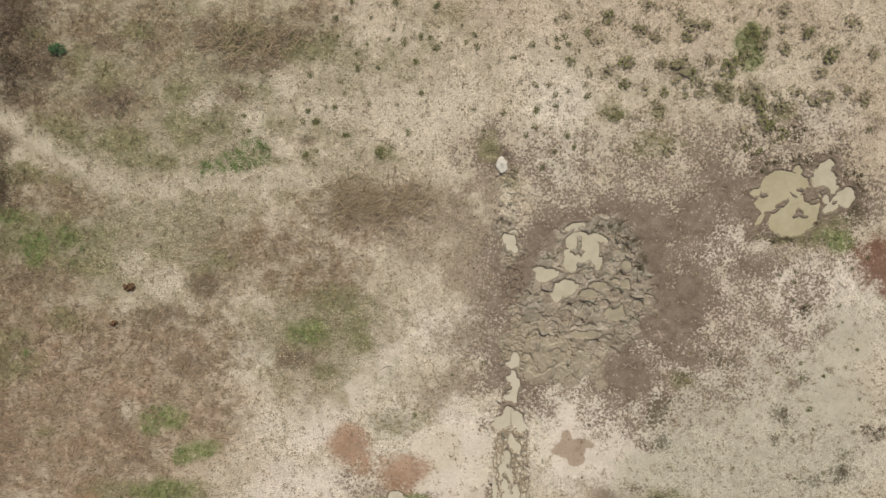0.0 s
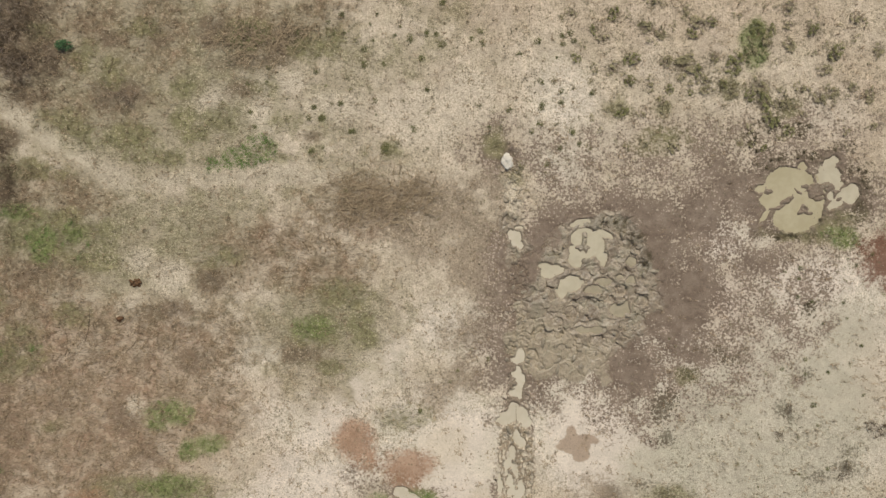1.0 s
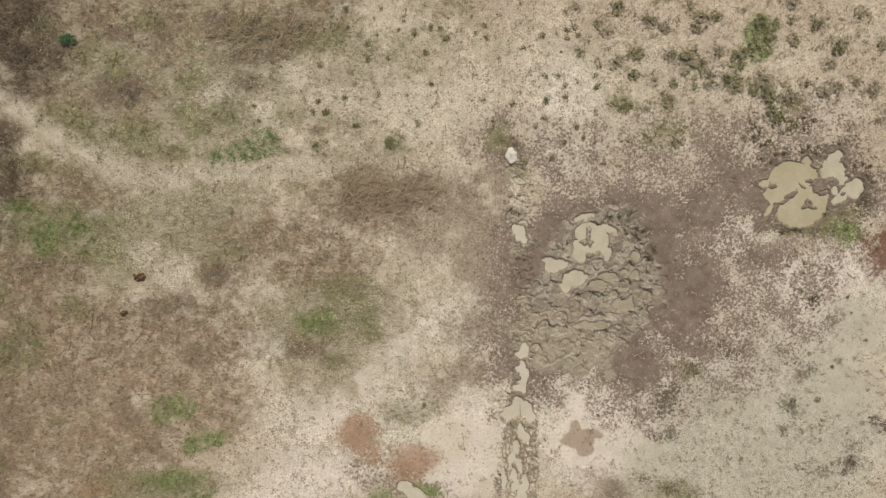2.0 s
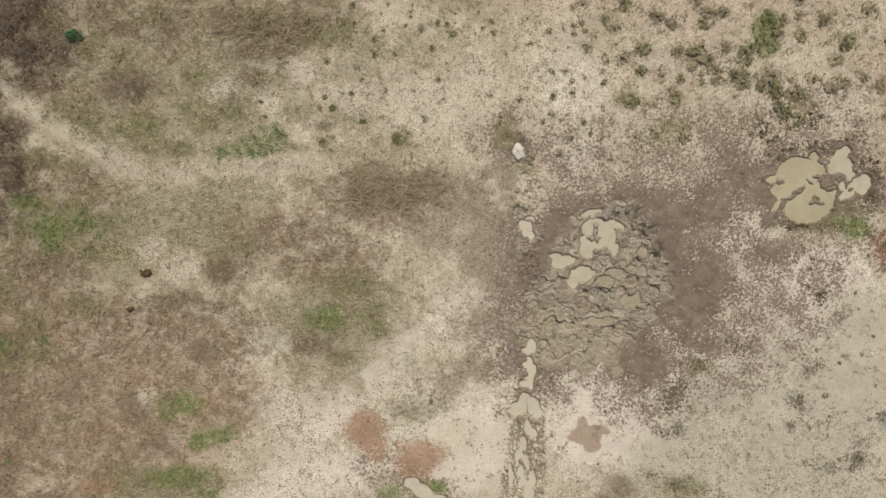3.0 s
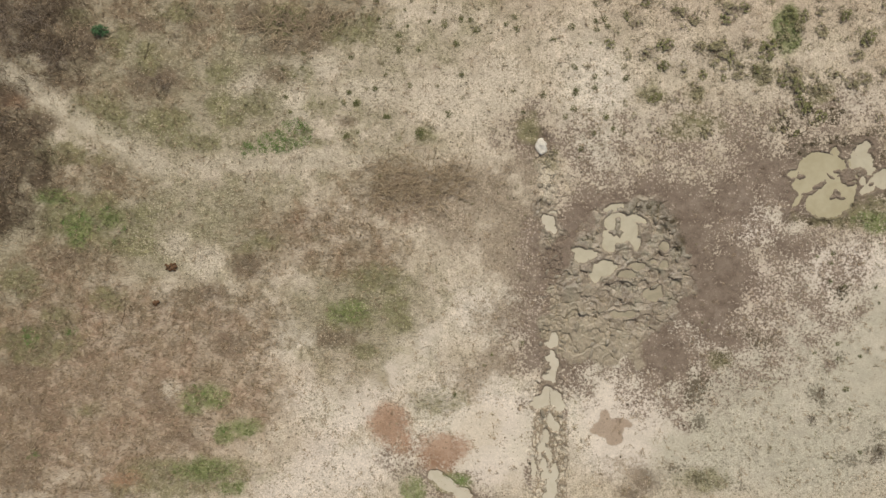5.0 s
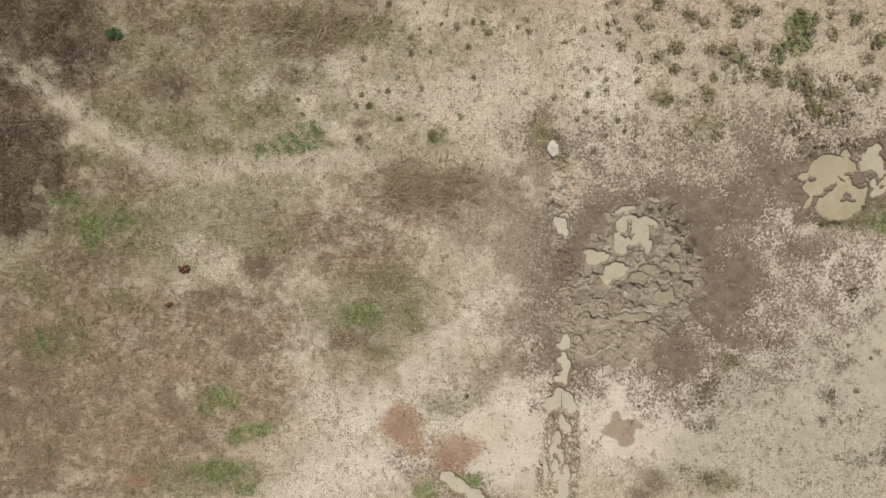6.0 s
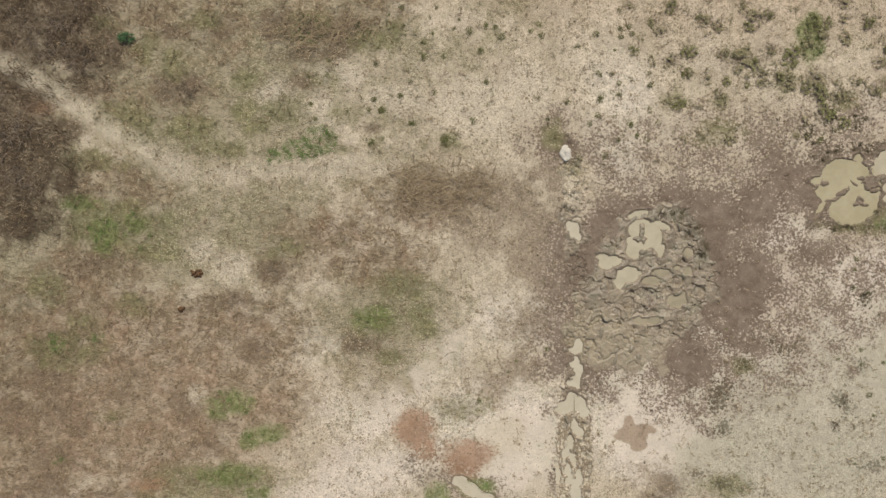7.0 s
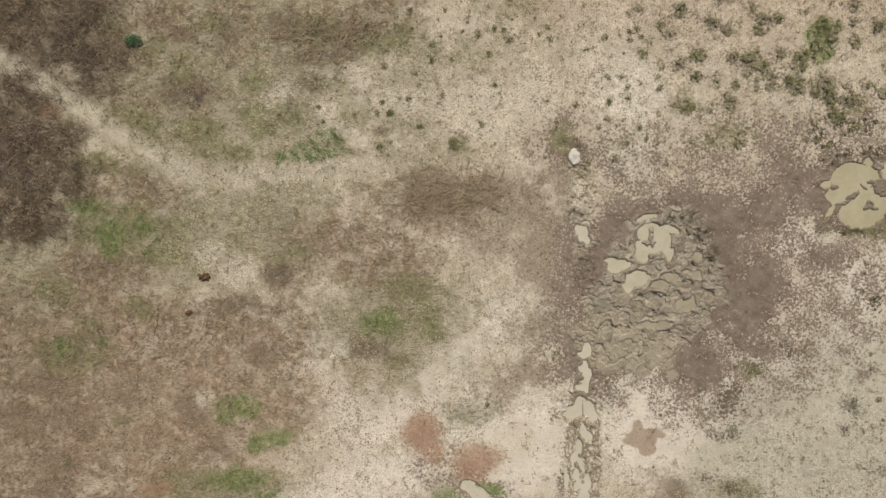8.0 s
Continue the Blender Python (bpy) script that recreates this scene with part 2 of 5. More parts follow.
def water_material(name, dark, light):
    g = Graph(name, 0.07, 0.4)
    g.put("IOR", 1.33)
    silt = g.math("ADD", g.math("MULTIPLY", g.noise(0.7, 3.0, 0.6, 1.5), 0.7), g.math("MULTIPLY", g.noise(5.0, 3.0, 0.6), 0.3))
    g.bump(g.noise(2.0, 2.0), 0.06, 0.01)
    return g.done(g.mix(g.step(silt, 0.35, 0.65), dark, light))


SOIL = ground_material()
WATER = water_material("muddy_water", (0.35, 0.308, 0.196), (0.40, 0.355, 0.236))
GREY_WATER = water_material("grey_muddy_water", (0.40, 0.358, 0.258), (0.455, 0.408, 0.30))
PALE_WATER = water_material("pale_muddy_water", (0.455, 0.405, 0.305), (0.50, 0.452, 0.350))
SLURRY = water_material("grey_slurry", (0.27, 0.236, 0.162), (0.345, 0.302, 0.212))
MUD = lump_material("wet_mud", (0.185, 0.155, 0.108), (0.285, 0.245, 0.172), 0.4, 0.5)
STONE = lump_material("pale_stone", (0.50, 0.46, 0.38), (0.70, 0.66, 0.57), 0.85, 0.2, 7.0)
DUNG = lump_material("dry_dung", (0.085, 0.048, 0.026), (0.20, 0.118, 0.066), 0.95, 0.1, 30.0, 0.9)
PEBBLE = lump_material("dark_crumb", (0.07, 0.058, 0.043), (0.17, 0.14, 0.10), 0.95, 0.1, 20.0)
STRAW = plant_material("dry_straw", (0.20, 0.14, 0.08), (0.54, 0.43, 0.29), 0.8)
HAY = plant_material("brown_hay", (0.140, 0.098, 0.058), (0.42, 0.330, 0.210), 0.8)
GRASS = plant_material("green_grass", (0.150, 0.182, 0.060), (0.285, 0.312, 0.132))
OLIVE = plant_material("olive_leaves", (0.165, 0.145, 0.072), (0.320, 0.282, 0.160))
LOW_WEED = plant_material("low_weed_leaves", (0.104, 0.110, 0.040), (0.205, 0.198, 0.084))
WEED = plant_material("weed_leaves", (0.155, 0.158, 0.060), (0.292, 0.280, 0.122))
SHRUB_LEAF = plant_material("shrub_leaves", (0.232, 0.205, 0.108), (0.400, 0.352, 0.208))
FRESH = plant_material("fresh_green_leaves", (0.102, 0.168, 0.040), (0.222, 0.300, 0.100))
DEEP = plant_material("deep_green_leaves", (0.03, 0.08, 0.03), (0.095, 0.17, 0.07))
BROWN_LEAF = plant_material("dead_brown_leaves", (0.084, 0.060, 0.036), (0.188, 0.138, 0.088), 0.85)
DARK_LEAF = plant_material("withered_leaves", (0.075, 0.062, 0.034), (0.185, 0.150, 0.088), 0.85)
TWIG = plant_material("grey_twigs", (0.12, 0.092, 0.064), (0.36, 0.295, 0.22), 0.9)
PALE_TWIG = plant_material("pale_twigs", (0.16, 0.125, 0.090), (0.40, 0.325, 0.245), 0.9)
DARK_TWIG = plant_material("dark_twigs", (0.092, 0.068, 0.045), (0.22, 0.165, 0.112), 0.9)


# ---- fields: where each kind of ground lies ----
def lattice(ix, iy, seed):
    h = (ix.astype(np.int64) * 374761393 + iy.astype(np.int64) * 668265263 + seed * 974634777) & 0xFFFFFFFF
    h = ((h ^ (h >> 13)) * 1274126177) & 0xFFFFFFFF
    return ((h ^ (h >> 16)) & 0xFFFFFF) / float(0xFFFFFF)


GRADIENT = np.stack((np.cos(np.arange(256) * 0.0245437), np.sin(np.arange(256) * 0.0245437)))


def lattice_way(ix, iy, seed):
    h = ix * 374761393 + iy * 668265263 + seed * 974634777
    h = (h ^ (h >> 13)) * 1274126177
    return (h >> 16) & 255


def waves(x, y, size, octaves=3, seed=0):
    """Fractal gradient noise about 0, with features of that size in metres, each octave turned another way."""
    total, weight, norm = np.zeros_like(x), 1.0, 0.0
    for k in range(octaves):
        turn = 0.65 + 1.13 * k + 0.37 * seed
        c, s = math.cos(turn) / size, math.sin(turn) / size
        u, v = x * c - y * s + 17.3 * k, x * s + y * c - 9.1 * k
        iu, iv = np.floor(u), np.floor(v)
        fu, fv, ku, kv = u - iu, v - iv, iu.astype(np.int64), iv.astype(np.int64)
        eu, ev = fu * fu * (3 - 2 * fu), fv * fv * (3 - 2 * fv)
        corner = []
        for a, b in ((0, 0), (1, 0), (0, 1), (1, 1)):
            way = lattice_way(ku + a, kv + b, seed + k)
            corner.append(GRADIENT[0][way] * (fu - a) + GRADIENT[1][way] * (fv - b))
        low, high = corner[0] + (corner[1] - corner[0]) * eu, corner[2] + (corner[3] - corner[2]) * eu
        total += weight * (low + (high - low) * ev) * 1.6
        norm += weight
        weight, size = weight * 0.55, size * 0.5
    return total / norm


def ease(v, low, high):
    t = np.clip((v - low) / (high - low), 0.0, 1.0)
    return t * t * (3 - 2 * t)


def inside(x, y, blobs):
    """About how many metres a place lies inside a union of ellipses (x, y, half length, half width, turn)."""
    best = np.full_like(x, -99.0)
    for bx, by, rx, ry, turn in blobs:
        c, s = math.cos(radians(turn)), math.sin(radians(turn))
        u, v = (x - bx) * c + (y - by) * s, (y - by) * c - (x - bx) * s
        best = np.maximum(best, (1 - np.hypot(u / rx, v / ry)) * min(rx, ry))
    return best


MUD_AT = [(6.65, -1.60, 4.50, 3.62, 0), (10.30, -2.50, 1.90, 2.70, 0), (9.90, 1.05, 3.20, 1.35, 0), (12.65, 3.05, 2.40, 0.80, 12), (15.53, 2.23, 2.75, 1.65, 0),
          (3.40, -4.97, 1.62, 1.50, 0), (8.15, -5.72, 1.50, 1.12, 0),
          (13.40, -0.72, 1.00, 0.62, 0), (2.65, 4.22, 0.85, 0.55, 0), (-1.65, -11.30, 0.75, 0.30, -30)]
DUST_AT = [(0.15, 1.52, 1.88, 1.12, 0), (2.02, -0.85, 2.25, 2.38, 0), (2.02, 2.77, 0.75, 1.38, 0), (0.28, -6.17, 1.38, 0.75, 30), (1.15, -3.98, 1.50, 1.00, 0), (8.40, -6.22, 1.50, 0.90, 0), (6.95, -10.78, 0.85, 0.40, 0), (-0.34, 2.12, 2.14, 0.85, 0), (1.05, 0.87, 1.51, 0.90, 0), (1.55, 2.78, 1.16, 0.55, 0), (-1.34, 0.04, 0.90, 1.11, 0)]
PALE_AT = [(-6.85, -7.60, 2.00, 1.50, 0), (-8.10, -4.97, 1.25, 1.00, 0), (12.90, -7.22, 8.25, 4.25, 0), (16.90, -3.73, 4.75, 3.25, 0), (17.65, -1.48, 2.25, 1.00, 0), (6.65, -8.22, 3.50, 2.75, 0), (-0.10, -8.72, 3.75, 2.50, 0),
           (-3.60, -5.97, 3.25, 0.75, 40), (-5.60, -10.22, 3.25, 1.00, 10), (5.03, 5.40, 1.45, 2.88, 0), (0.40, -3.73, 2.00, 1.38, 0), (12.65, 0.28, 1.50, 1.12, 0), (17.15, 5.65, 1.25, 1.00, 0),
           (-10.22, 6.40, 0.85, 0.65, 0), (-8.35, 5.65, 0.90, 1.00, 0), (-7.85, 7.15, 1.00, 0.50, 0), (-22.60, 6.90, 2.75, 0.55, -28)]
DRY_LOW_AT = [(-17.35, -6.97, 6.50, 4.50, 0), (-12.85, -4.22, 4.25, 1.75, 0), (-18.10, -2.98, 2.75, 3.00, 0), (-13.35, -8.72, 2.50, 1.62, 0), (-9.97, -1.35, 1.50, 1.00, 0), (-7.85, -0.23, 2.75, 1.50, 0), (-5.60, -0.97, 2.25, 1.25, 0), (-18.85, -1.48, 2.25, 1.50, 0), (-14.85, -7.42, 1.10, 0.90, 0), (-12.60, -9.35, 1.25, 1.00, 0), (-11.85, -5.22, 1.50, 0.75, 0), (-18.10, -8.97, 3.00, 2.00, 0), (-21.85, -7.47, 3.75, 5.50, 0), (-19.10, -9.72, 2.25, 1.50, 0), (-15.85, -10.97, 3.00, 0.75, 0), (-17.90, -11.60, 3.50, 1.20, 0), (-10.40, -7.40, 1.50, 2.00, 0)]
DRY_HIGH_AT = [(-18.60, 9.53, 4.00, 2.75, 0), (-8.85, 9.65, 2.25, 1.15, 0), (-14.47, 6.40, 1.88, 1.25, 0), (-3.60, 1.73, 2.75, 1.30, 0), (-22.35, 4.03, 2.75, 3.75, 0), (-21.10, 9.53, 3.00, 2.50, 0), (-13.35, 9.53, 2.00, 2.25, 0), (-5.60, 10.28, 1.50, 1.00, 0), (-18.10, 6.03, 2.25, 1.50, 0), (-17.48, 2.40, 2.50, 1.50, 0)]
GREEN_AT = [(-19.18, 1.42, 0.65, 0.30, 0), (-18.00, 0.09, 0.43, 0.65, 0), (-16.52, 0.47, 0.28, 0.18, 0), (-12.34, -7.47, 0.80, 0.43, 0), (-12.85, -7.92, 0.35, 0.23, 0), (-11.52, -9.08, 0.35, 0.38, 0), (-10.54, -8.83, 0.53, 0.33, 0), (-12.34, -10.74, 1.00, 0.40, 0), (-5.96, -3.65, 0.60, 0.40, 0), (-3.10, -11.64, 0.43, 0.50, 0), (-1.34, -11.27, 0.55, 0.28, 0), (17.50, 0.42, 0.45, 0.38, 0), (13.58, 8.96, 0.55, 0.90, 0), (-11.14, -11.52, 0.40, 0.20, 0), (-8.88, 9.26, 0.60, 0.40, 0)]
OLIVE_LEFT_AT = [(-14.03, 4.81, 1.21, 0.55, 0), (-12.02, 6.95, 0.95, 0.33, 0), (-12.02, 5.57, 0.60, 0.45, 0), (-9.00, 9.31, 1.06, 0.65, 0), (-17.92, 0.54, 1.88, 1.21, 0), (-16.16, -0.64, 1.00, 0.55, 0), (-19.68, -5.11, 1.76, 0.80, 0), (-16.16, 8.41, 0.70, 0.70, 0), (-15.11, 8.08, 0.55, 0.35, 0), (-16.29, 4.81, 0.90, 0.65, 0), (-12.90, -10.89, 2.89, 0.75, 0), (-13.65, -11.59, 2.26, 0.40, 0), (-4.73, -2.22, 1.06, 0.55, 0), (-5.66, -3.91, 1.00, 0.60, 0), (-3.85, -3.85, 0.55, 0.65, 0), (-5.11, -5.49, 1.00, 0.30, 0), (-7.12, 5.44, 0.80, 0.50, 0), (-5.61, 5.54, 0.35, 0.28, 0), (-7.92, 4.31, 0.45, 0.35, 0)]
OLIVE_RIGHT_AT = [(9.34, 4.64, 1.13, 0.65, 0), (9.66, -11.14, 0.95, 0.50, 0), (2.98, 3.05, 0.45, 0.35, 0), (2.05, 4.49, 0.45, 0.50, 0), (-2.09, -7.67, 1.06, 0.50, 0), (7.45, 6.07, 0.60, 0.40, 0), (9.51, 6.07, 0.45, 0.35, 0), (12.48, 7.00, 0.40, 0.35, 0), (14.99, 6.14, 0.45, 0.35, 0), (7.45, 0.42, 0.50, 0.40, 0), (10.59, -5.74, 0.35, 0.30, 0), (15.40, 0.42, 1.37, 0.22, 0), (17.10, 0.72, 0.75, 0.50, 0), (17.65, 1.22, 0.50, 0.30, 0)]
OLIVE_HIGH_AT = [(-17.42, 5.44, 1.00, 0.65, 0), (-18.55, 3.38, 1.51, 0.55, 0), (-12.77, 3.88, 1.26, 0.45, 0), (-10.13, 5.57, 0.65, 0.60, 0), (-8.12, 7.07, 0.55, 0.35, 0), (-6.11, 8.71, 0.75, 0.60, 0), (-5.11, 9.21, 0.60, 0.50, 0), (-13.65, 9.59, 0.75, 0.35, 0), (-11.14, 4.81, 0.60, 0.40, 0), (-14.91, 7.45, 0.60, 0.45, 0), (-18.17, 9.46, 0.60, 0.40, 0), (-18.93, -3.85, 0.75, 0.50, 0), (-16.67, -2.98, 0.75, 0.60, 0), (-20.43, -2.35, 0.85, 0.75, 0), (-10.13, -0.59, 1.00, 0.40, 0), (-15.66, 0.54, 1.00, 0.60, 0), (-7.12, 3.93, 0.60, 0.25, 0), (-2.72, 4.18, 0.35, 0.50, 0), (-17.67, -8.13, 0.50, 0.30, 0)]
UMBER_STRAW_AT = [(-10.38, 9.46, 0.80, 0.75, 0), (-7.12, 9.11, 1.06, 0.80, 0), (-8.63, 8.15, 1.51, 0.30, 0), (-3.35, 1.55, 1.11, 0.35, 0), (-11.26, -5.11, 0.65, 0.55, 0), (-20.69, -5.11, 0.60, 0.75, 0), (-20.43, -11.14, 0.85, 0.60, 0), (-22.22, -8.07, 1.26, 0.91, 0), (-19.95, -4.92, 1.26, 0.65, 0), (-21.47, -6.68, 0.76, 0.50, 0), (-22.22, 0.11, 0.65, 0.50, 0), (7.25, -11.14, 0.65, 0.65, 0), (6.70, -11.77, 0.60, 0.35, 0), (-20.18, -7.87, 1.00, 0.75, 0), (-20.43, -9.88, 1.00, 0.60, 0)]
UMBER_AT = [(-14.53, 6.82, 1.26, 0.60, 0), (-15.28, 6.40, 0.63, 0.50, 0), (-14.40, -7.37, 0.75, 0.95, 0), (-13.15, -9.33, 0.65, 0.55, 0), (-20.56, -6.62, 1.00, 0.70, 0), (-19.18, -8.43, 0.63, 0.45, 0), (-19.81, -10.04, 0.45, 0.25, 0), (-11.34, -4.99, 0.60, 0.45, 0), (-10.38, -1.59, 0.70, 0.65, 0), (-12.02, -2.90, 0.63, 0.40, 0), (-6.37, -4.81, 1.06, 0.45, 0), (-18.93, 7.90, 1.13, 0.65, 0), (-18.55, -1.22, 0.70, 0.40, 0), (-19.63, 4.64, 0.80, 0.50, 0), (-9.13, 6.90, 0.70, 0.40, 0), (-6.11, 4.84, 0.45, 0.23, 0), (-14.91, 9.08, 0.63, 0.35, 0), (-12.90, 9.21, 0.45, 0.35, 0), (-17.29, -7.12, 0.55, 0.35, 0)]
BARE_AT = [(-10.51, 6.45, 0.60, 0.43, 0), (-8.32, 5.89, 0.50, 0.60, 0), (-13.78, -7.12, 0.38, 0.38, 0), (-12.60, -8.98, 0.30, 0.33, 0), (-9.98, -9.78, 0.38, 0.33, 0), (-12.34, -1.39, 0.85, 0.70, 0), (-13.65, -0.64, 0.50, 0.50, 0), (-9.13, -9.13, 0.50, 0.60, 0), (-7.12, 3.43, 1.00, 0.35, 0), (-5.61, 3.05, 1.00, 0.30, 0), (-3.48, -5.49, 0.55, 0.65, 0), (-5.11, 6.07, 1.51, 0.75, 0), (-7.12, 7.20, 0.75, 0.45, 0), (-1.09, 5.69, 2.01, 1.26, 0), (0.92, 6.45, 1.26, 1.26, 0), (6.70, 4.69, 1.51, 1.00, 0), (3.94, 4.81, 0.88, 0.88, 0), (-0.08, -8.88, 1.00, 1.00, 0)]
PINK_AT = [(6.70, -8.25, 1.88, 1.38, 0), (6.20, -9.88, 1.51, 1.13, 0), (0.42, -8.63, 1.38, 1.51, 0), (0.42, -10.64, 1.26, 1.00, 0), (-8.12, -11.52, 2.01, 0.65, 0), (-5.61, -10.64, 1.51, 1.00, 0), (11.98, 0.17, 1.00, 1.00, 0), (16.00, -1.59, 2.01, 1.00, 0), (12.23, -2.35, 1.00, 1.26, 0), (5.95, -7.12, 0.75, 0.63, 0), (-3.07, -5.30, 1.08, 0.60, -127), (-4.17, -6.62, 1.05, 0.60, -132), (-5.55, -8.19, 1.55, 0.60, -131), (-7.50, -10.29, 2.00, 0.60, -134), (-9.38, -11.92, 1.11, 0.60, -148)]
SOOT_RIM_AT = [(14.70, 3.82, 1.00, 0.22, 0), (16.02, 3.92, 0.75, 0.22, 0), (14.15, 3.52, 0.55, 0.17, 0), (17.90, 3.37, 0.35, 0.22, 0), (18.45, 2.77, 0.30, 0.65, 0), (18.20, 1.65, 0.30, 0.60, 0), (17.40, 4.32, 0.65, 0.20, 0), (15.27, 0.40, 1.12, 0.17, 0), (16.40, 1.40, 0.25, 0.40, 0), (8.35, 0.32, 0.37, 0.35, 0), (8.80, -0.67, 0.22, 0.40, 0), (7.52, 0.97, 0.55, 0.17, 0)]
SOOT_AT = [(9.51, -7.12, 0.52, 0.78, -20), (9.66, -8.50, 0.35, 0.35, 0), (10.52, -5.71, 0.24, 0.24, 0), (14.79, -7.25, 0.45, 0.32, 0), (15.19, -7.67, 0.24, 0.21, 0), (15.95, -5.66, 0.24, 0.21, 0), (17.50, -9.88, 0.56, 0.42, 0), (17.70, -9.18, 0.35, 0.28, 0), (16.50, -10.26, 0.59, 0.17, 0), (9.51, -11.14, 0.49, 0.28, 0), (8.51, -10.54, 0.35, 0.17, 0), (11.60, -11.44, 0.28, 0.21, 0), (15.95, -2.85, 0.35, 0.30, 0), (12.60, -4.99, 0.39, 0.24, 0), (11.85, -4.61, 0.35, 0.21, 0), (14.24, 5.44, 0.53, 0.40, 0), (13.28, 4.81, 0.40, 0.26, 0), (15.62, 5.19, 0.43, 0.36, 0), (13.99, 4.29, 0.40, 0.23, 0)]
RED_AT = [(-15.88, -11.15, 0.35, 0.17, 0), (-16.88, -11.10, 0.20, 0.15, 0), (-4.15, -8.68, 0.90, 0.88, 0), (-1.80, -9.93, 1.15, 0.78, 0), (-3.48, -9.28, 0.30, 0.65, 0), (-20.85, 5.72, 0.70, 0.35, 0)]
RUST_AT = [(19.90, -0.60, 1.55, 1.38, 0)]
LITTER_AT = [(-18.98, 7.78, 1.38, 1.05, 0), (-20.35, 9.28, 1.88, 1.25, 0), (-22.35, 3.90, 2.12, 2.12, 0), (-21.85, 6.78, 1.50, 1.00, -30), (-22.85, 1.52, 1.50, 1.00, 0), (-21.10, 3.52, 1.50, 1.50, 0), (-22.60, 11.53, 3.00, 1.00, 0), (-19.35, 10.53, 1.75, 0.75, 0), (-22.48, 9.28, 1.75, 1.50, 0), (-22.85, 10.65, 2.25, 1.50, 0), (-21.73, 1.15, 2.00, 1.50, 0), (-20.35, 2.77, 1.25, 1.38, 0)]
GRASSY_AT = [(-13.85, 7.28, 7.50, 5.00, 0), (-6.60, 9.53, 2.75, 1.50, -25), (-5.60, 6.03, 2.00, 1.50, 30), (-2.35, 8.28, 1.25, 0.75, 0), (-0.85, 9.53, 1.50, 0.65, 20), (-17.35, 0.28, 6.00, 3.25, 0), (-5.60, -3.73, 3.25, 2.75, 0), (-23.35, 3.52, 5.00, 12.50, 0), (-5.60, 3.27, 2.75, 1.25, 0), (-11.35, 0.28, 3.75, 2.75, 0)]
BLUSH_AT = [(-20.60, -8.72, 3.25, 2.50, 0), (11.90, 10.40, 6.50, 1.75, 0), (18.15, 5.78, 2.00, 2.75, 0), (-14.60, -8.22, 7.00, 3.50, 0), (-18.60, -4.97, 2.00, 1.50, 0), (11.90, -2.98, 1.75, 1.50, 0), (2.90, 10.53, 2.75, 1.00, 0), (-7.60, -6.47, 2.25, 1.00, 0), (19.40, -5.97, 1.00, 1.50, 0)]
SILT_AT = [(12.23, -7.37, 3.77, 1.76, 0), (13.99, -9.88, 5.02, 2.26, 0), (16.50, -7.37, 3.01, 3.27, 0), (10.47, -9.38, 2.01, 2.01, 0), (15.49, -5.36, 2.26, 1.00, 0), (8.46, -9.88, 1.51, 1.51, 0), (18.01, -3.85, 1.51, 1.51, 0)]
SPECK_AT = [(14.20, -1.70, 1.60, 1.60, 0), (13.65, -1.98, 3.50, 3.50, 0), (11.40, -5.47, 3.25, 1.50, 0), (8.65, -6.97, 2.75, 1.50, 0), (16.20, 0.10, 2.20, 1.00, 0), (9.90, 4.28, 4.25, 1.50, 0), (5.40, 2.77, 1.50, 1.75, 0), (12.40, -4.30, 2.60, 1.60, 0), (15.40, 5.28, 3.00, 1.00, 0)]
PATH_AT = [(-21.19, 6.97, 0.71, 0.48, -29), (-20.16, 6.37, 0.77, 0.48, -32), (-19.03, 5.62, 0.92, 0.48, -35), (-17.80, 4.79, 0.92, 0.48, -33), (-16.41, 3.93, 1.09, 0.48, -31), (-14.78, 3.05, 1.21, 0.48, -26), (-12.39, 2.85, 1.57, 0.33, 8), (-9.88, 3.00, 1.56, 0.33, -1), (-7.37, 3.05, 1.56, 0.33, 3), (-23.39, 8.23, 0.81, 0.48, -30), (-22.19, 7.54, 0.90, 0.48, -30)]
CRUST_AT = [(3.02, -9.03, 0.40, 0.40, 0), (2.90, -10.10, 0.40, 0.90, 0), (2.50, -9.60, 0.23, 0.55, 0), (3.45, -9.72, 0.20, 0.60, 0), (2.92, 1.95, 0.34, 1.10, 8), (2.42, -10.53, 0.17, 0.65, 0)]
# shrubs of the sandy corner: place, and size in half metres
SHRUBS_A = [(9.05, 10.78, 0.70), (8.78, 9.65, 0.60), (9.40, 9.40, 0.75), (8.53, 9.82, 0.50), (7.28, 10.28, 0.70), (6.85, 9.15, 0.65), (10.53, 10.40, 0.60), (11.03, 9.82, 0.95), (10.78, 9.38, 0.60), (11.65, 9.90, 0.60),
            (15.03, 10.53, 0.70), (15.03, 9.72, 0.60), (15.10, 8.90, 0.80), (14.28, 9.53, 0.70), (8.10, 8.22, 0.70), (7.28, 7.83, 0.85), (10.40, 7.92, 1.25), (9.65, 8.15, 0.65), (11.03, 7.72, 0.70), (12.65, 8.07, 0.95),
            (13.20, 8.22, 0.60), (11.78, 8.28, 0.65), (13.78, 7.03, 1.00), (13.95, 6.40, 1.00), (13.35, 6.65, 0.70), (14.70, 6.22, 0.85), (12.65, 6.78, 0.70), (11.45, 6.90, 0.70)]
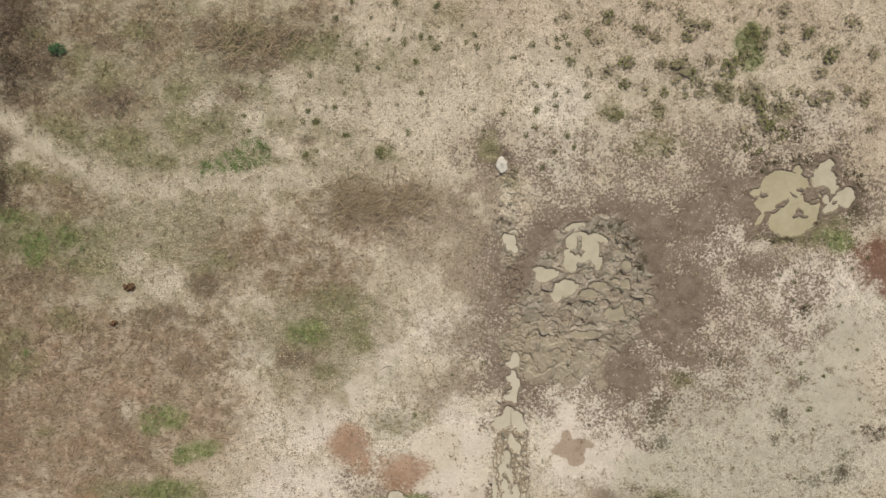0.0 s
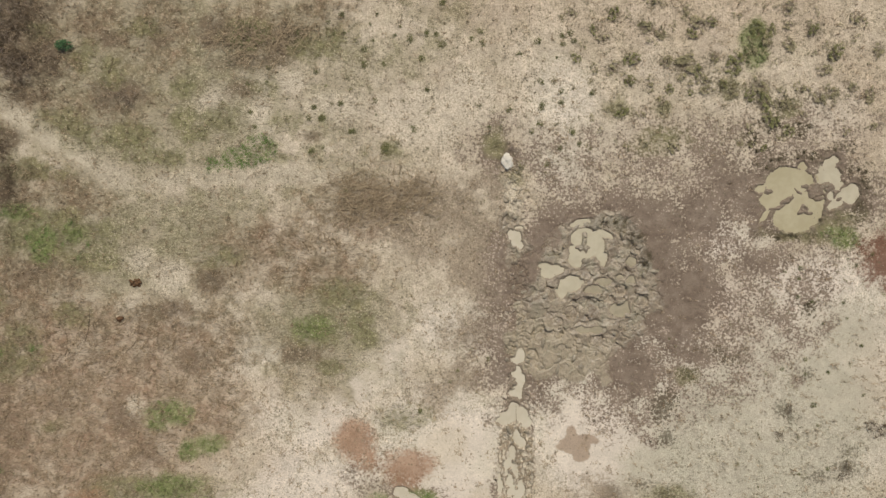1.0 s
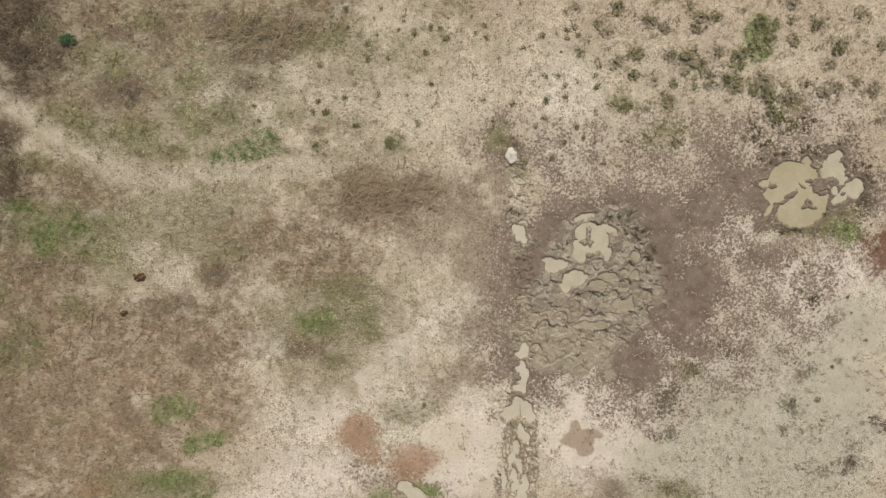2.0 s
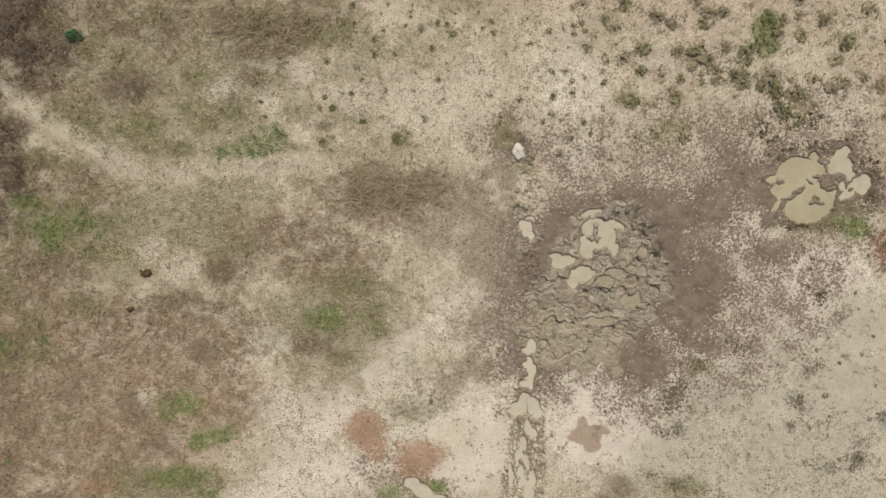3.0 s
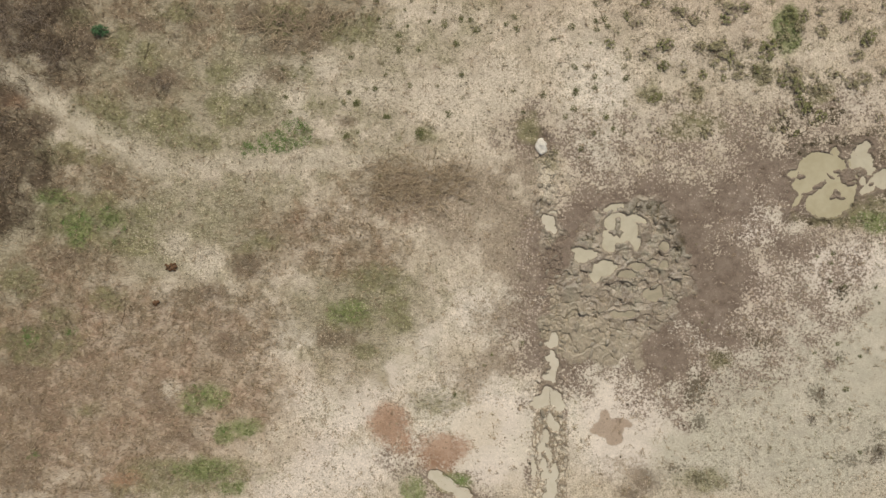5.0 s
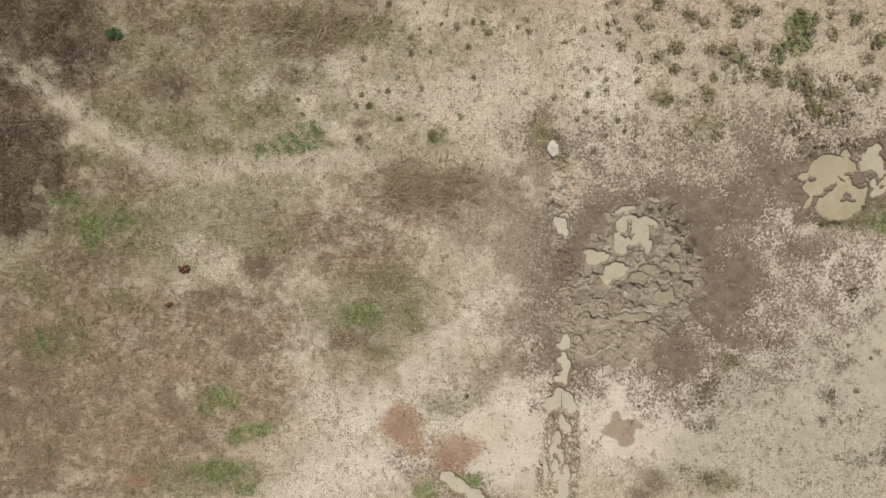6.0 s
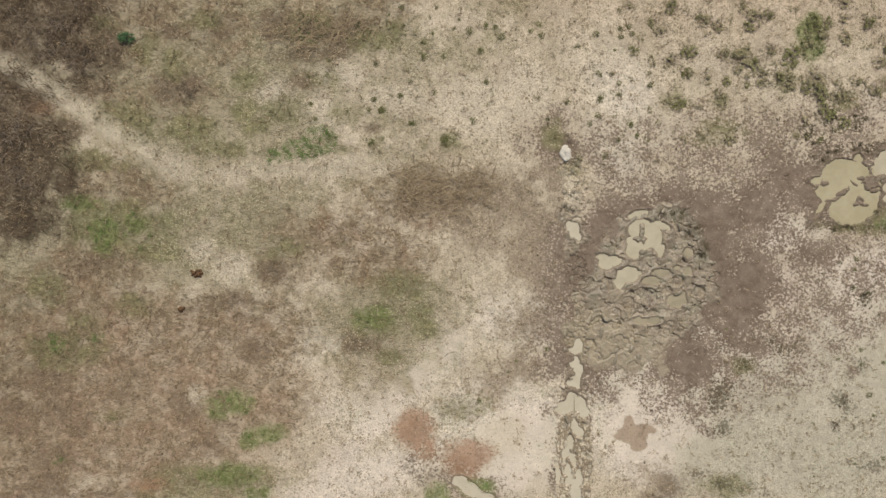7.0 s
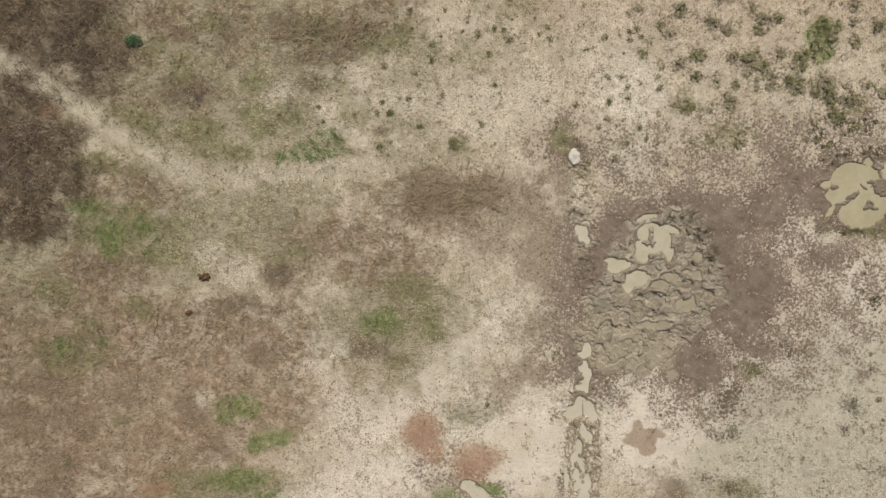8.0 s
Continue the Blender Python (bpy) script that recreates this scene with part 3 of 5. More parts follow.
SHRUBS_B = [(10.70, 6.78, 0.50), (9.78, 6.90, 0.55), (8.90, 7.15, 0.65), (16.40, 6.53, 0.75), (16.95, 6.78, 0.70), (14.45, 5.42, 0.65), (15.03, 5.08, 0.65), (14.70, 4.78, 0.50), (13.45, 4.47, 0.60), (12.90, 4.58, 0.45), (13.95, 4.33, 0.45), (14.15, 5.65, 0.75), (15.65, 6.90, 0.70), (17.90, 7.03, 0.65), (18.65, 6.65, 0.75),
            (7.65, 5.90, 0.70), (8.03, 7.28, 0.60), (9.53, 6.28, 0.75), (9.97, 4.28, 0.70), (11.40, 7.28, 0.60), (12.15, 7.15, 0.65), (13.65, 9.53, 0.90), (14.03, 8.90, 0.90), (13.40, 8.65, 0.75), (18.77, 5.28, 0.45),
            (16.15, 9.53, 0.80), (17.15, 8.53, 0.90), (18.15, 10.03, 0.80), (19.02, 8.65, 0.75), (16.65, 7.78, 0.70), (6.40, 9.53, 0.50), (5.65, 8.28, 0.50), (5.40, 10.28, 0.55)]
CRISP_AT = [(5.65, -8.85, 0.70, 0.42, 0), (5.45, -8.38, 0.23, 0.38, 0), (6.15, -8.62, 0.47, 0.25, 0), (5.90, -9.28, 0.38, 0.30, 0), (5.08, -8.95, 0.30, 0.17, 0), (6.50, -8.68, 0.23, 0.15, 0)]
WALLOW_AT = [(6.65, -1.85, 2.50, 3.12, 0), (5.03, -3.73, 2.38, 1.75, 0), (7.78, -1.48, 1.38, 1.88, 0), (4.40, -2.50, 1.20, 1.30, 0), (5.03, -5.22, 1.75, 0.75, 0), (3.02, 0.53, 0.45, 0.95, 0)]
FURROW_AT = [(2.73, 3.73, 0.33, 0.65, 0), (2.90, 2.15, 0.38, 1.12, 0), (3.08, 0.40, 0.42, 1.12, 10), (3.10, -1.98, 0.40, 1.50, 0), (3.08, -4.97, 0.50, 1.38, 0), (2.98, -7.60, 0.68, 1.38, 0), (3.02, -8.97, 0.70, 1.12, 0), (2.98, -10.47, 0.82, 1.50, 0), (3.00, -12.20, 0.80, 1.50, 0)]

PUDDLES = {}


def puddle(label, level, stuff, water, islands):
    """Muddy water at that level: ellipses of water, and of the mud that stands up in it."""
    PUDDLES[label] = (level, stuff, water, islands)


puddle("yellowish muddy puddle in the dry flat", -0.035, WATER,
       [(15.10, 2.87, 0.95, 0.60, 0), (14.50, 2.77, 0.42, 0.50, 0), (15.65, 2.92, 0.60, 0.35, 0), (13.85, 2.52, 0.22, 0.15, 0), (14.05, 2.02, 0.22, 0.22, 0), (14.60, 2.27, 0.65, 0.42, 0), (14.05, 1.32, 0.40, 0.12, 48), (14.55, 1.82, 0.50, 0.25, 25), (15.52, 1.37, 1.05, 0.65, 0), (14.85, 1.17, 0.45, 0.45, 0), (16.15, 1.67, 0.50, 0.55, 0), (16.50, 1.92, 0.20, 0.45, 0), (15.35, 0.82, 0.65, 0.25, 0), (15.70, 2.12, 0.40, 0.30, 0), (15.70, 3.50, 0.20, 0.15, 0)],
       [(15.80, 1.60, 0.20, 0.22, 0), (15.62, 1.45, 0.12, 0.10, 0), (16.02, 1.40, 0.17, 0.07, 0), (15.05, 2.00, 0.32, 0.12, 28), (14.55, 1.65, 0.37, 0.07, 18), (14.20, 2.37, 0.20, 0.10, 0), (15.87, 2.60, 0.17, 0.10, 0), (16.32, 2.42, 0.32, 0.27, 0), (16.42, 2.07, 0.22, 0.10, 0), (16.12, 2.22, 0.12, 0.20, 30), (15.52, 2.42, 0.20, 0.05, -42)])
puddle("pale branching puddle beside a yellowish one", -0.038, GREY_WATER,
       [(16.92, 3.55, 0.30, 0.30, 0), (17.10, 3.77, 0.22, 0.17, 0), (16.67, 3.05, 0.35, 0.30, 0), (17.12, 3.05, 0.30, 0.42, 0), (17.35, 2.65, 0.22, 0.20, 0), (16.92, 2.40, 0.27, 0.17, 0), (16.55, 3.37, 0.12, 0.20, 0)],
       [(16.87, 2.70, 0.22, 0.07, -10), (16.82, 2.50, 0.10, 0.05, 0)])
puddle("small round muddy puddle beside a larger one", -0.041, GREY_WATER,
       [(17.82, 2.27, 0.40, 0.40, 0), (17.50, 2.17, 0.25, 0.22, 0), (17.97, 2.52, 0.25, 0.22, 0), (17.17, 1.85, 0.37, 0.17, 25), (16.97, 2.22, 0.10, 0.22, 10)],
       [(17.35, 2.02, 0.15, 0.05, 20)])
puddle("pale muddy pool in the churned wallow", -0.05, GREY_WATER,
       [(6.00, 0.32, 0.55, 0.45, 0), (5.85, -0.37, 0.47, 0.50, 0), (6.47, -0.02, 0.47, 0.65, 0), (6.87, -0.57, 0.20, 0.35, 0), (5.65, -0.72, 0.32, 0.27, 0), (6.95, 0.50, 0.35, 0.12, -28), (5.70, 0.92, 0.30, 0.15, 0), (6.05, 1.07, 0.27, 0.10, 12)],
       [(6.05, 0.27, 0.12, 0.30, -6), (5.85, -0.10, 0.22, 0.12, 0), (6.12, -0.15, 0.12, 0.15, 0), (6.27, -0.72, 0.35, 0.15, 14)])
puddle("small muddy pool beside the churned wallow", -0.05, GREY_WATER,
       [(4.70, -1.10, 0.50, 0.20, 0), (5.45, -1.72, 0.57, 0.32, 0), (5.05, -2.02, 0.22, 0.35, 0), (4.40, -1.27, 0.30, 0.22, 0), (4.30, -0.92, 0.25, 0.15, 0)],
       [(4.95, -1.42, 0.25, 0.07, -10)])
puddle("shallow muddy water in a trampled hollow", -0.05, SLURRY,
       [(6.95, -1.62, 0.35, 0.15, 0), (8.12, -0.72, 0.22, 0.20, 0), (8.10, -1.52, 0.17, 0.17, 0), (7.65, -1.42, 0.17, 0.07, 0), (7.55, -2.87, 0.37, 0.30, 0), (7.90, -2.80, 0.15, 0.25, 0), (5.95, -3.77, 0.37, 0.12, 0), (6.60, -3.77, 0.30, 0.15, 10), (6.45, -1.97, 0.40, 0.17, 0)],
       [])
puddle("small pale puddle in the muddy furrow", -0.045, PALE_WATER,
       [(2.98, 0.32, 0.25, 0.32, 0), (3.18, 0.00, 0.15, 0.20, 0), (2.75, 0.42, 0.12, 0.22, 0), (3.10, 0.75, 0.17, 0.10, 0)],
       [(3.08, 0.67, 0.10, 0.05, 0)])
puddle("pale puddle strung along the muddy furrow", -0.05, PALE_WATER,
       [(3.20, -4.87, 0.20, 0.27, 0), (3.03, -5.12, 0.27, 0.15, 0), (3.08, -5.67, 0.22, 0.27, 0), (3.20, -6.02, 0.20, 0.35, 0), (2.90, -6.57, 0.22, 0.22, 0), (3.15, -6.52, 0.12, 0.27, 0), (3.00, -6.22, 0.17, 0.20, 0)],
       [(2.85, -5.47, 0.12, 0.12, 0), (2.90, -6.17, 0.15, 0.12, 0)])
puddle("pale forked puddle in the muddy furrow", -0.05, PALE_WATER,
       [(2.63, -7.62, 0.37, 0.30, 35), (2.40, -7.82, 0.27, 0.17, 0), (2.90, -7.32, 0.25, 0.32, 0), (3.25, -7.52, 0.30, 0.35, 0), (3.45, -7.87, 0.22, 0.27, 0), (3.00, -7.77, 0.45, 0.20, 0), (3.03, -8.47, 0.15, 0.27, 0), (3.25, -8.80, 0.22, 0.20, 0), (3.10, -8.72, 0.20, 0.20, 0)],
       [(3.08, -7.97, 0.22, 0.12, 0)])
puddle("shallow pale puddle broken by mud crumbs", -0.05, PALE_WATER,
       [(2.85, -9.27, 0.15, 0.35, 0), (2.70, -9.77, 0.22, 0.35, 0), (3.00, -10.02, 0.12, 0.30, 0), (2.73, -10.42, 0.15, 0.30, 0), (3.23, -10.82, 0.17, 0.35, 0), (2.90, -10.92, 0.30, 0.25, 0), (2.30, -10.60, 0.12, 0.40, 0), (3.10, -11.60, 0.25, 0.60, 0), (2.95, -12.30, 0.30, 0.60, 0)],
       [(2.75, -9.97, 0.12, 0.10, 0), (3.05, -10.77, 0.07, 0.07, 0)])
puddle("narrow pale puddle beside a green tuft", -0.05, PALE_WATER,
       [(-2.10, -10.97, 0.33, 0.25, 0), (-1.60, -11.35, 0.68, 0.30, -30), (-0.97, -11.75, 0.55, 0.25, -20)],
       [(-1.48, -11.78, 0.20, 0.07, 0)])


def around_puddle(x, y, water):
    b = np.array(water)
    return (x > (b[:, 0] - b[:, 2]).min() - 1.5) & (x < (b[:, 0] + b[:, 2]).max() + 1.5) & (y > (b[:, 1] - b[:, 3]).min() - 1.5) & (y < (b[:, 1] + b[:, 3]).max() + 1.5)


def puddle_depth(x, y, water, islands, seed):
    u, v = x + 0.10 * waves(x, y, 0.3, 3, seed + 1), y + 0.10 * waves(x, y, 0.3, 3, seed + 2)
    d = inside(u, v, water) + 0.055 * waves(x, y, 0.24, 3, seed) + 0.03 * waves(x, y, 0.12, 2, seed + 3) + 0.005
    return np.minimum(d, -inside(u, v, islands) + 0.025 * waves(x, y, 0.2, 2, seed + 5) - 0.01) if islands else d


rng = np.random.default_rng(7)


def spots(blobs, count, gap=0.0):
    """That many places scattered inside the ellipses, at least a gap apart."""
    xs = [(b[0] - b[2], b[0] + b[2], b[1] - b[3], b[1] + b[3]) for b in blobs]
    low_x, high_x = min(b[0] for b in xs), max(b[1] for b in xs)
    low_y, high_y = min(b[2] for b in xs), max(b[3] for b in xs)
    found = []
    for _ in range(count * 40):
        p = np.array([rng.uniform(low_x, high_x), rng.uniform(low_y, high_y)])
        if inside(p[:1], p[1:], blobs)[0] > 0 and all(np.hypot(*(p - q)) > gap for q in found):
            found.append(p)
            if len(found) == count:
                break
    return found


# footprints: place and radius; the steep side of each lies towards its heel
PRINTS_AT = [(8.15, -0.67, 0.32), (8.10, -1.47, 0.27), (7.65, -1.42, 0.25), (7.55, -2.87, 0.45), (6.95, -1.62, 0.37), (6.40, -2.67, 0.40), (5.85, -3.77, 0.45), (4.77, -3.52, 0.40), (8.60, -1.02, 0.35), (6.52, -3.60, 0.40), (5.02, -4.77, 0.50), (4.02, -3.97, 0.45), (7.90, 0.02, 0.32), (8.60, -2.47, 0.35), (3.65, -4.97, 0.40), (7.65, -1.97, 0.30), (7.15, -2.47, 0.30), (5.40, -2.97, 0.35)]
PRINTS = [(px, py, r, rng.uniform(0.75, 1.0), rng.uniform(-10, 80), rng.uniform(0.07, 0.12)) for px, py, r in PRINTS_AT]


def slabs(x, y, size, seed):
    """Broken slabs: the gap to the next slab, and three random numbers for each slab with the place in it."""
    u, v = x / size, y / size
    iu, iv = np.floor(u), np.floor(v)
    first, second = np.full_like(x, 9.0), np.full_like(x, 9.0)
    out = [np.zeros_like(x) for _ in range(5)]
    for a in (-1, 0, 1):
        for b in (-1, 0, 1):
            cu, cv = iu + a, iv + b
            du, dv = u - cu - lattice(cu, cv, seed), v - cv - lattice(cu, cv, seed + 1)
            d = np.hypot(du, dv)
            near = d < first
            second = np.where(near, first, np.minimum(second, d))
            first = np.where(near, d, first)
            for k, value in enumerate((lattice(cu, cv, seed + 2), lattice(cu, cv, seed + 3), lattice(cu, cv, seed + 4), du, dv)):
                out[k] = np.where(near, value, out[k])
    return (second - first) * size, out


def lace(x, y):
    """Thin brown ridges between the silted channels of the furrow's lower end."""
    low_end = ease(inside(x, y, [(3.00, -9.85, 0.85, 2.00, 0), (2.90, -8.60, 0.70, 0.75, 0), (3.00, -11.80, 0.82, 1.60, 0)]) + 0.15 * waves(x, y, 0.4, 2, 47), -0.12, 0.12)
    line = np.minimum(np.abs(waves(x, y, 0.36, 2, 48)), np.abs(waves(x * 1.5, y * 0.8, 0.5, 2, 49)))
    return low_end, low_end * (1 - ease(line, 0.05, 0.13))


def wet_field(x, y):
    near = inside(x, y, WALLOW_AT) + 0.9 * waves(x, y, 1.1, 4, 71)
    return ease(near, -0.5, 0.4)


def height(x, y):
    """The ground's height."""
    z = 0.05 * waves(x, y, 5.0, 3, 11) + 0.018 * waves(x, y, 0.5, 2, 12)
    near = (np.abs(x) < 27) & (np.abs(y) < 17)
    z = np.where(near, z, 0.15 * waves(x, y, 40.0, 3, 13) * ease(np.hypot(x, y), 25, 120))
    wallow = wet_field(x, y)
    m = wallow > 0.01
    wx, wy = x[m] + 0.16 * waves(x[m], y[m], 0.3, 3, 23), y[m] + 0.16 * waves(x[m], y[m], 0.3, 3, 24)
    gap, (tall, tip_x, tip_y, du, dv) = slabs(wx, wy, 0.62, 25)
    crack = ease(waves(x[m], y[m], 0.8, 2, 27), -0.1, 0.35)
    firm = 1 - 0.45 * ease(-y[m] - 0.5 * (x[m] - 4.5), 2.9, 4.0)          # flatter and drier towards the furrow
    broken = firm * (0.11 * (tall - 0.4) + 0.15 * ((tip_x - 0.5) * du + (tip_y - 0.5) * dv) - 0.16 * crack * np.exp(-((gap / 0.032) ** 2)))
    gap, (tall, tip_x, _, du, _) = slabs(wx + 7.7, wy - 3.1, 0.40, 35)
    churned = ease(waves(x[m], y[m], 1.0, 2, 36), -0.25, 0.25)
    broken += 0.55 * firm * churned * (0.075 * (tall - 0.5) + 0.15 * (tip_x - 0.5) * du - 0.08 * np.exp(-((gap / 0.028) ** 2)))
    z[m] += wallow[m] * (broken + 0.035 * waves(x[m], y[m], 0.22, 3, 22) + 0.03 * waves(x[m], y[m], 1.1, 2, 28))
    damp = ease(inside(x, y, MUD_AT), -0.3, 0.6) * (1 - wallow)
    z += damp * 0.022 * waves(x, y, 0.42, 2, 26)
    for px, py, r, flat, turn, deep in PRINTS:
        m = (np.abs(x - px) < 0.8) & (np.abs(y - py) < 0.8)
        c, s = math.cos(radians(turn)), math.sin(radians(turn))
        u, v = (x[m] - px) * c + (y[m] - py) * s, (y[m] - py) * c - (x[m] - px) * s
        d = np.hypot(u, v / flat) / r + 0.26 * waves(x[m], y[m], 0.3, 3, 31)
        wall = 0.5 + 0.5 * u / np.maximum(np.hypot(u, v), 0.01)      # steep on one side, shallow on the other
        z[m] += -deep * (0.35 + 0.65 * wall * np.clip(d * 1.3, 0, 1)) * (1 - ease(d, 0.8, 1.0))
    furrow = inside(x, y, FURROW_AT) + 0.09 * waves(x, y, 0.3, 3, 41)
    z += -0.03 * ease(furrow, -0.05, 0.2) + 0.035 * np.exp(-((furrow + 0.12) / 0.12) ** 2) * (1 + waves(x, y, 0.2, 2, 42))
    m = furrow > -0.22
    wx, wy = x[m] + 0.1 * waves(x[m], y[m], 0.2, 2, 44), y[m] + 0.1 * waves(x[m], y[m], 0.2, 2, 45)
    gap, (tall, _, _, _, _) = slabs(wx, wy, 0.27, 46)
    z[m] += ease(furrow[m], -0.22, 0.0) * (1 - 0.5 * ease(-y[m], 8.2, 9.0)) * (0.07 * (tall - 0.45) - 0.06 * np.exp(-((gap / 0.035) ** 2)) + 0.02 * waves(x[m], y[m], 0.2, 2, 43))
    z += 0.05 * lace(x, y)[1]
    for i, (level, _, water, islands) in enumerate(PUDDLES.values()):
        m = around_puddle(x, y, water)
        d = puddle_depth(x[m], y[m], water, islands, 100 + 10 * i)
        bank = level - np.clip(d * 1.1, -0.09, 0.09) + 0.012 * waves(x[m], y[m], 0.2, 2, 51) * ease(-d, 0.0, 0.1)
        w = ease(d, -0.17, -0.04)
        z[m] = z[m] * (1 - w) + bank * w
    return z


def masks(x, y):
    """The kinds of ground, from 0 to 1, each a soft field."""
    slow, mid = waves(x, y, 3.0, 3, 61), waves(x, y, 0.9, 3, 62)
    out = {}
    # real dark scrub, plus an ellipse of painted shade under every shrub
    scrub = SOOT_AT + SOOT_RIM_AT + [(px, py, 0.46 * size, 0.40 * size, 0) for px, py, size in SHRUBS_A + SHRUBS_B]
    for name, blobs, soft, wild in (("mud", MUD_AT, 1.4, 1.3), ("pale", PALE_AT, 1.4, 0.7), ("dry", DRY_LOW_AT + DRY_HIGH_AT, 1.3, 0.8), ("green", GREEN_AT, 0.3, 0.25),
                                    ("red", RED_AT, 0.6, 0.3), ("rust", RUST_AT, 0.8, 0.5), ("olive", OLIVE_LEFT_AT + OLIVE_HIGH_AT + OLIVE_RIGHT_AT, 0.45, 0.45), ("umber", UMBER_AT + UMBER_STRAW_AT, 0.42, 0.4), ("bare", BARE_AT, 0.6, 0.5),
                                    ("pink", PINK_AT, 0.9, 0.8), ("dust", DUST_AT, 1.3, 1.1), ("litter", LITTER_AT, 1.8, 1.0), ("grassy", GRASSY_AT, 2.5, 2.4), ("blush", BLUSH_AT, 1.3, 1.0),
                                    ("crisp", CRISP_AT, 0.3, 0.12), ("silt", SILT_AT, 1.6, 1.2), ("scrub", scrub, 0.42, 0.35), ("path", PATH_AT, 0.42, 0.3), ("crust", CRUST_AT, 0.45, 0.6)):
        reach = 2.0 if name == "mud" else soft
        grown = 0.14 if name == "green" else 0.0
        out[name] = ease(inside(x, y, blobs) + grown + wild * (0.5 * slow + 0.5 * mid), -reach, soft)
    pools, narrow = np.full_like(x, -9.0), np.full_like(x, -9.0)
    for level, stuff, water, islands in PUDDLES.values():
        m = around_puddle(x, y, water)
        deep = inside(x[m], y[m], water)
        pools[m] = np.maximum(pools[m], deep - (0.3 if stuff is PALE_WATER else 0.0))
        narrow[m] = np.maximum(narrow[m], deep)
    rim = ease(narrow + 0.3 * mid, -0.4, 0.0)
    out["wet"] = np.maximum(wet_field(x, y), np.maximum(0.42 * rim, 0.38 * (1 - ease(y, 0.9, 1.5)) * ease(inside(x, y, FURROW_AT) + 0.2 * mid, -0.25, 0.25)))
    out["mud"] = np.maximum(out["mud"], 0.95 * ease(pools + 0.5 * mid, -0.75, -0.1))
    out["mud"] = np.maximum(out["mud"], 0.45 * ease(inside(x, y, SPECK_AT) + 0.8 * mid, -1.2, 0.8))
    low_end, out["lace"] = lace(x, y)
    out["crust"] = np.maximum(out["crust"], low_end)
    out["firm"] = ease(-y - 0.5 * (x - 4.5), 2.9, 4.0)
    out["wet"] *= 1 - 0.75 * low_end
    out["mud"] *= 1 - 0.7 * low_end
    out["dry"] *= (0.75 - 0.45 * out["path"]) * (1 - 0.25 * ease(y, 0.0, 4.0) * (1 - out["litter"]))
    out["grassy"] *= 0.66 - 0.45 * out["path"]
    bare = inside(x, y, [(-3.60, -5.97, 2.75, 0.55, 40), (6.90, -8.35, 3.00, 2.25, 0), (0.40, -9.60, 2.50, 1.88, 0), (-17.48, 4.28, 3.25, 0.45, -33), (17.40, -5.22, 2.00, 2.75, 0)])
    out["stubble"] = (1 - 0.85 * ease(bare + 0.4 * mid, -0.4, 0.5)) * (1 - 0.93 * ease(out["mud"], 0.15, 0.7)) * (1 - out["wet"]) * np.clip(0.75 + 0.8 * slow, 0.2, 1) * (1 - 1.1 * out["dry"]) * (1 - 0.5 * out["silt"]) * (1 - 0.6 * out["pink"]) * (1 - 0.75 * out["litter"]) * (1 - 0.8 * np.maximum(out["red"], out["rust"]))
    return out


# ---- helpers for meshes ----
def mesh_of(name, verts, faces, material, smooth=False):
    """A mesh from arrays: verts (n, 3), faces (m, 3 or 4)."""
    me, k = bpy.data.meshes.new(name), faces.shape[1]
    me.vertices.add(len(verts))
    me.vertices.foreach_set("co", np.ascontiguousarray(verts, dtype=np.float32).ravel())
    me.loops.add(faces.size)
    me.loops.foreach_set("vertex_index", np.ascontiguousarray(faces, dtype=np.int32).ravel())
    me.polygons.add(len(faces))
    me.polygons.foreach_set("loop_start", np.arange(0, faces.size, k, dtype=np.int32))
    me.polygons.foreach_set("use_smooth", np.full(len(faces), smooth))
    me.materials.append(material)
    me.update(calc_edges=True)
    return me


def part(name, me, parent, label=""):
    ob = new(name, me)
    ob.parent = parent
    return tagged(ob, label)


def lay(x, y):
    """The ground's height at places in its fine middle."""
    x, y = np.atleast_1d(np.asarray(x, float)), np.atleast_1d(np.asarray(y, float))
    i, j = np.clip(np.searchsorted(gx, x) - 1, 0, cols - 2), np.clip(np.searchsorted(gy, y) - 1, 0, rows_ - 2)
    u, v = (x - gx[i]) / (gx[i + 1] - gx[i]), (y - gy[j]) / (gy[j + 1] - gy[j])
    k = j * cols + i
    return (GZ[k] * (1 - u) + GZ[k + 1] * u) * (1 - v) + (GZ[k + cols] * (1 - u) + GZ[k + cols + 1] * u) * v


# ---- the ground, one sheet to the horizon ----
def ground_lines(low, high, fine_from_to):
    """Grid lines, close together where the mud is broken, wider elsewhere and ever wider towards the horizon."""
    inner, at = [], low
    for a, b in (*fine_from_to, (high, high)):
        inner += [np.arange(at, a, 0.07), np.arange(a, b, 0.028)]
        at = b
    steps = np.cumsum(0.1 * 1.28 ** np.arange(36))
    return np.concatenate((low - steps[::-1], *inner, high + steps))


gx, gy = ground_lines(-25.0, 21.5, ((2.0, 9.6), (13.4, 18.5))), ground_lines(-14.5, 14.0, ((-12.6, 4.1),))
GX, GY = (a.ravel() for a in np.meshgrid(gx, gy))
GZ = height(GX, GY)
cols, rows_ = len(gx), len(gy)
corner = (np.arange(rows_ - 1)[:, None] * cols + np.arange(cols - 1)[None, :]).ravel()
QUADS = np.stack((corner, corner + 1, corner + cols + 1, corner + cols), axis=1)
ground_mesh = mesh_of("ground", np.stack((GX, GY, GZ), axis=1), QUADS, SOIL, True)
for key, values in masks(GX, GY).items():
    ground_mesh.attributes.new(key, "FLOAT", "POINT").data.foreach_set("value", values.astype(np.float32))
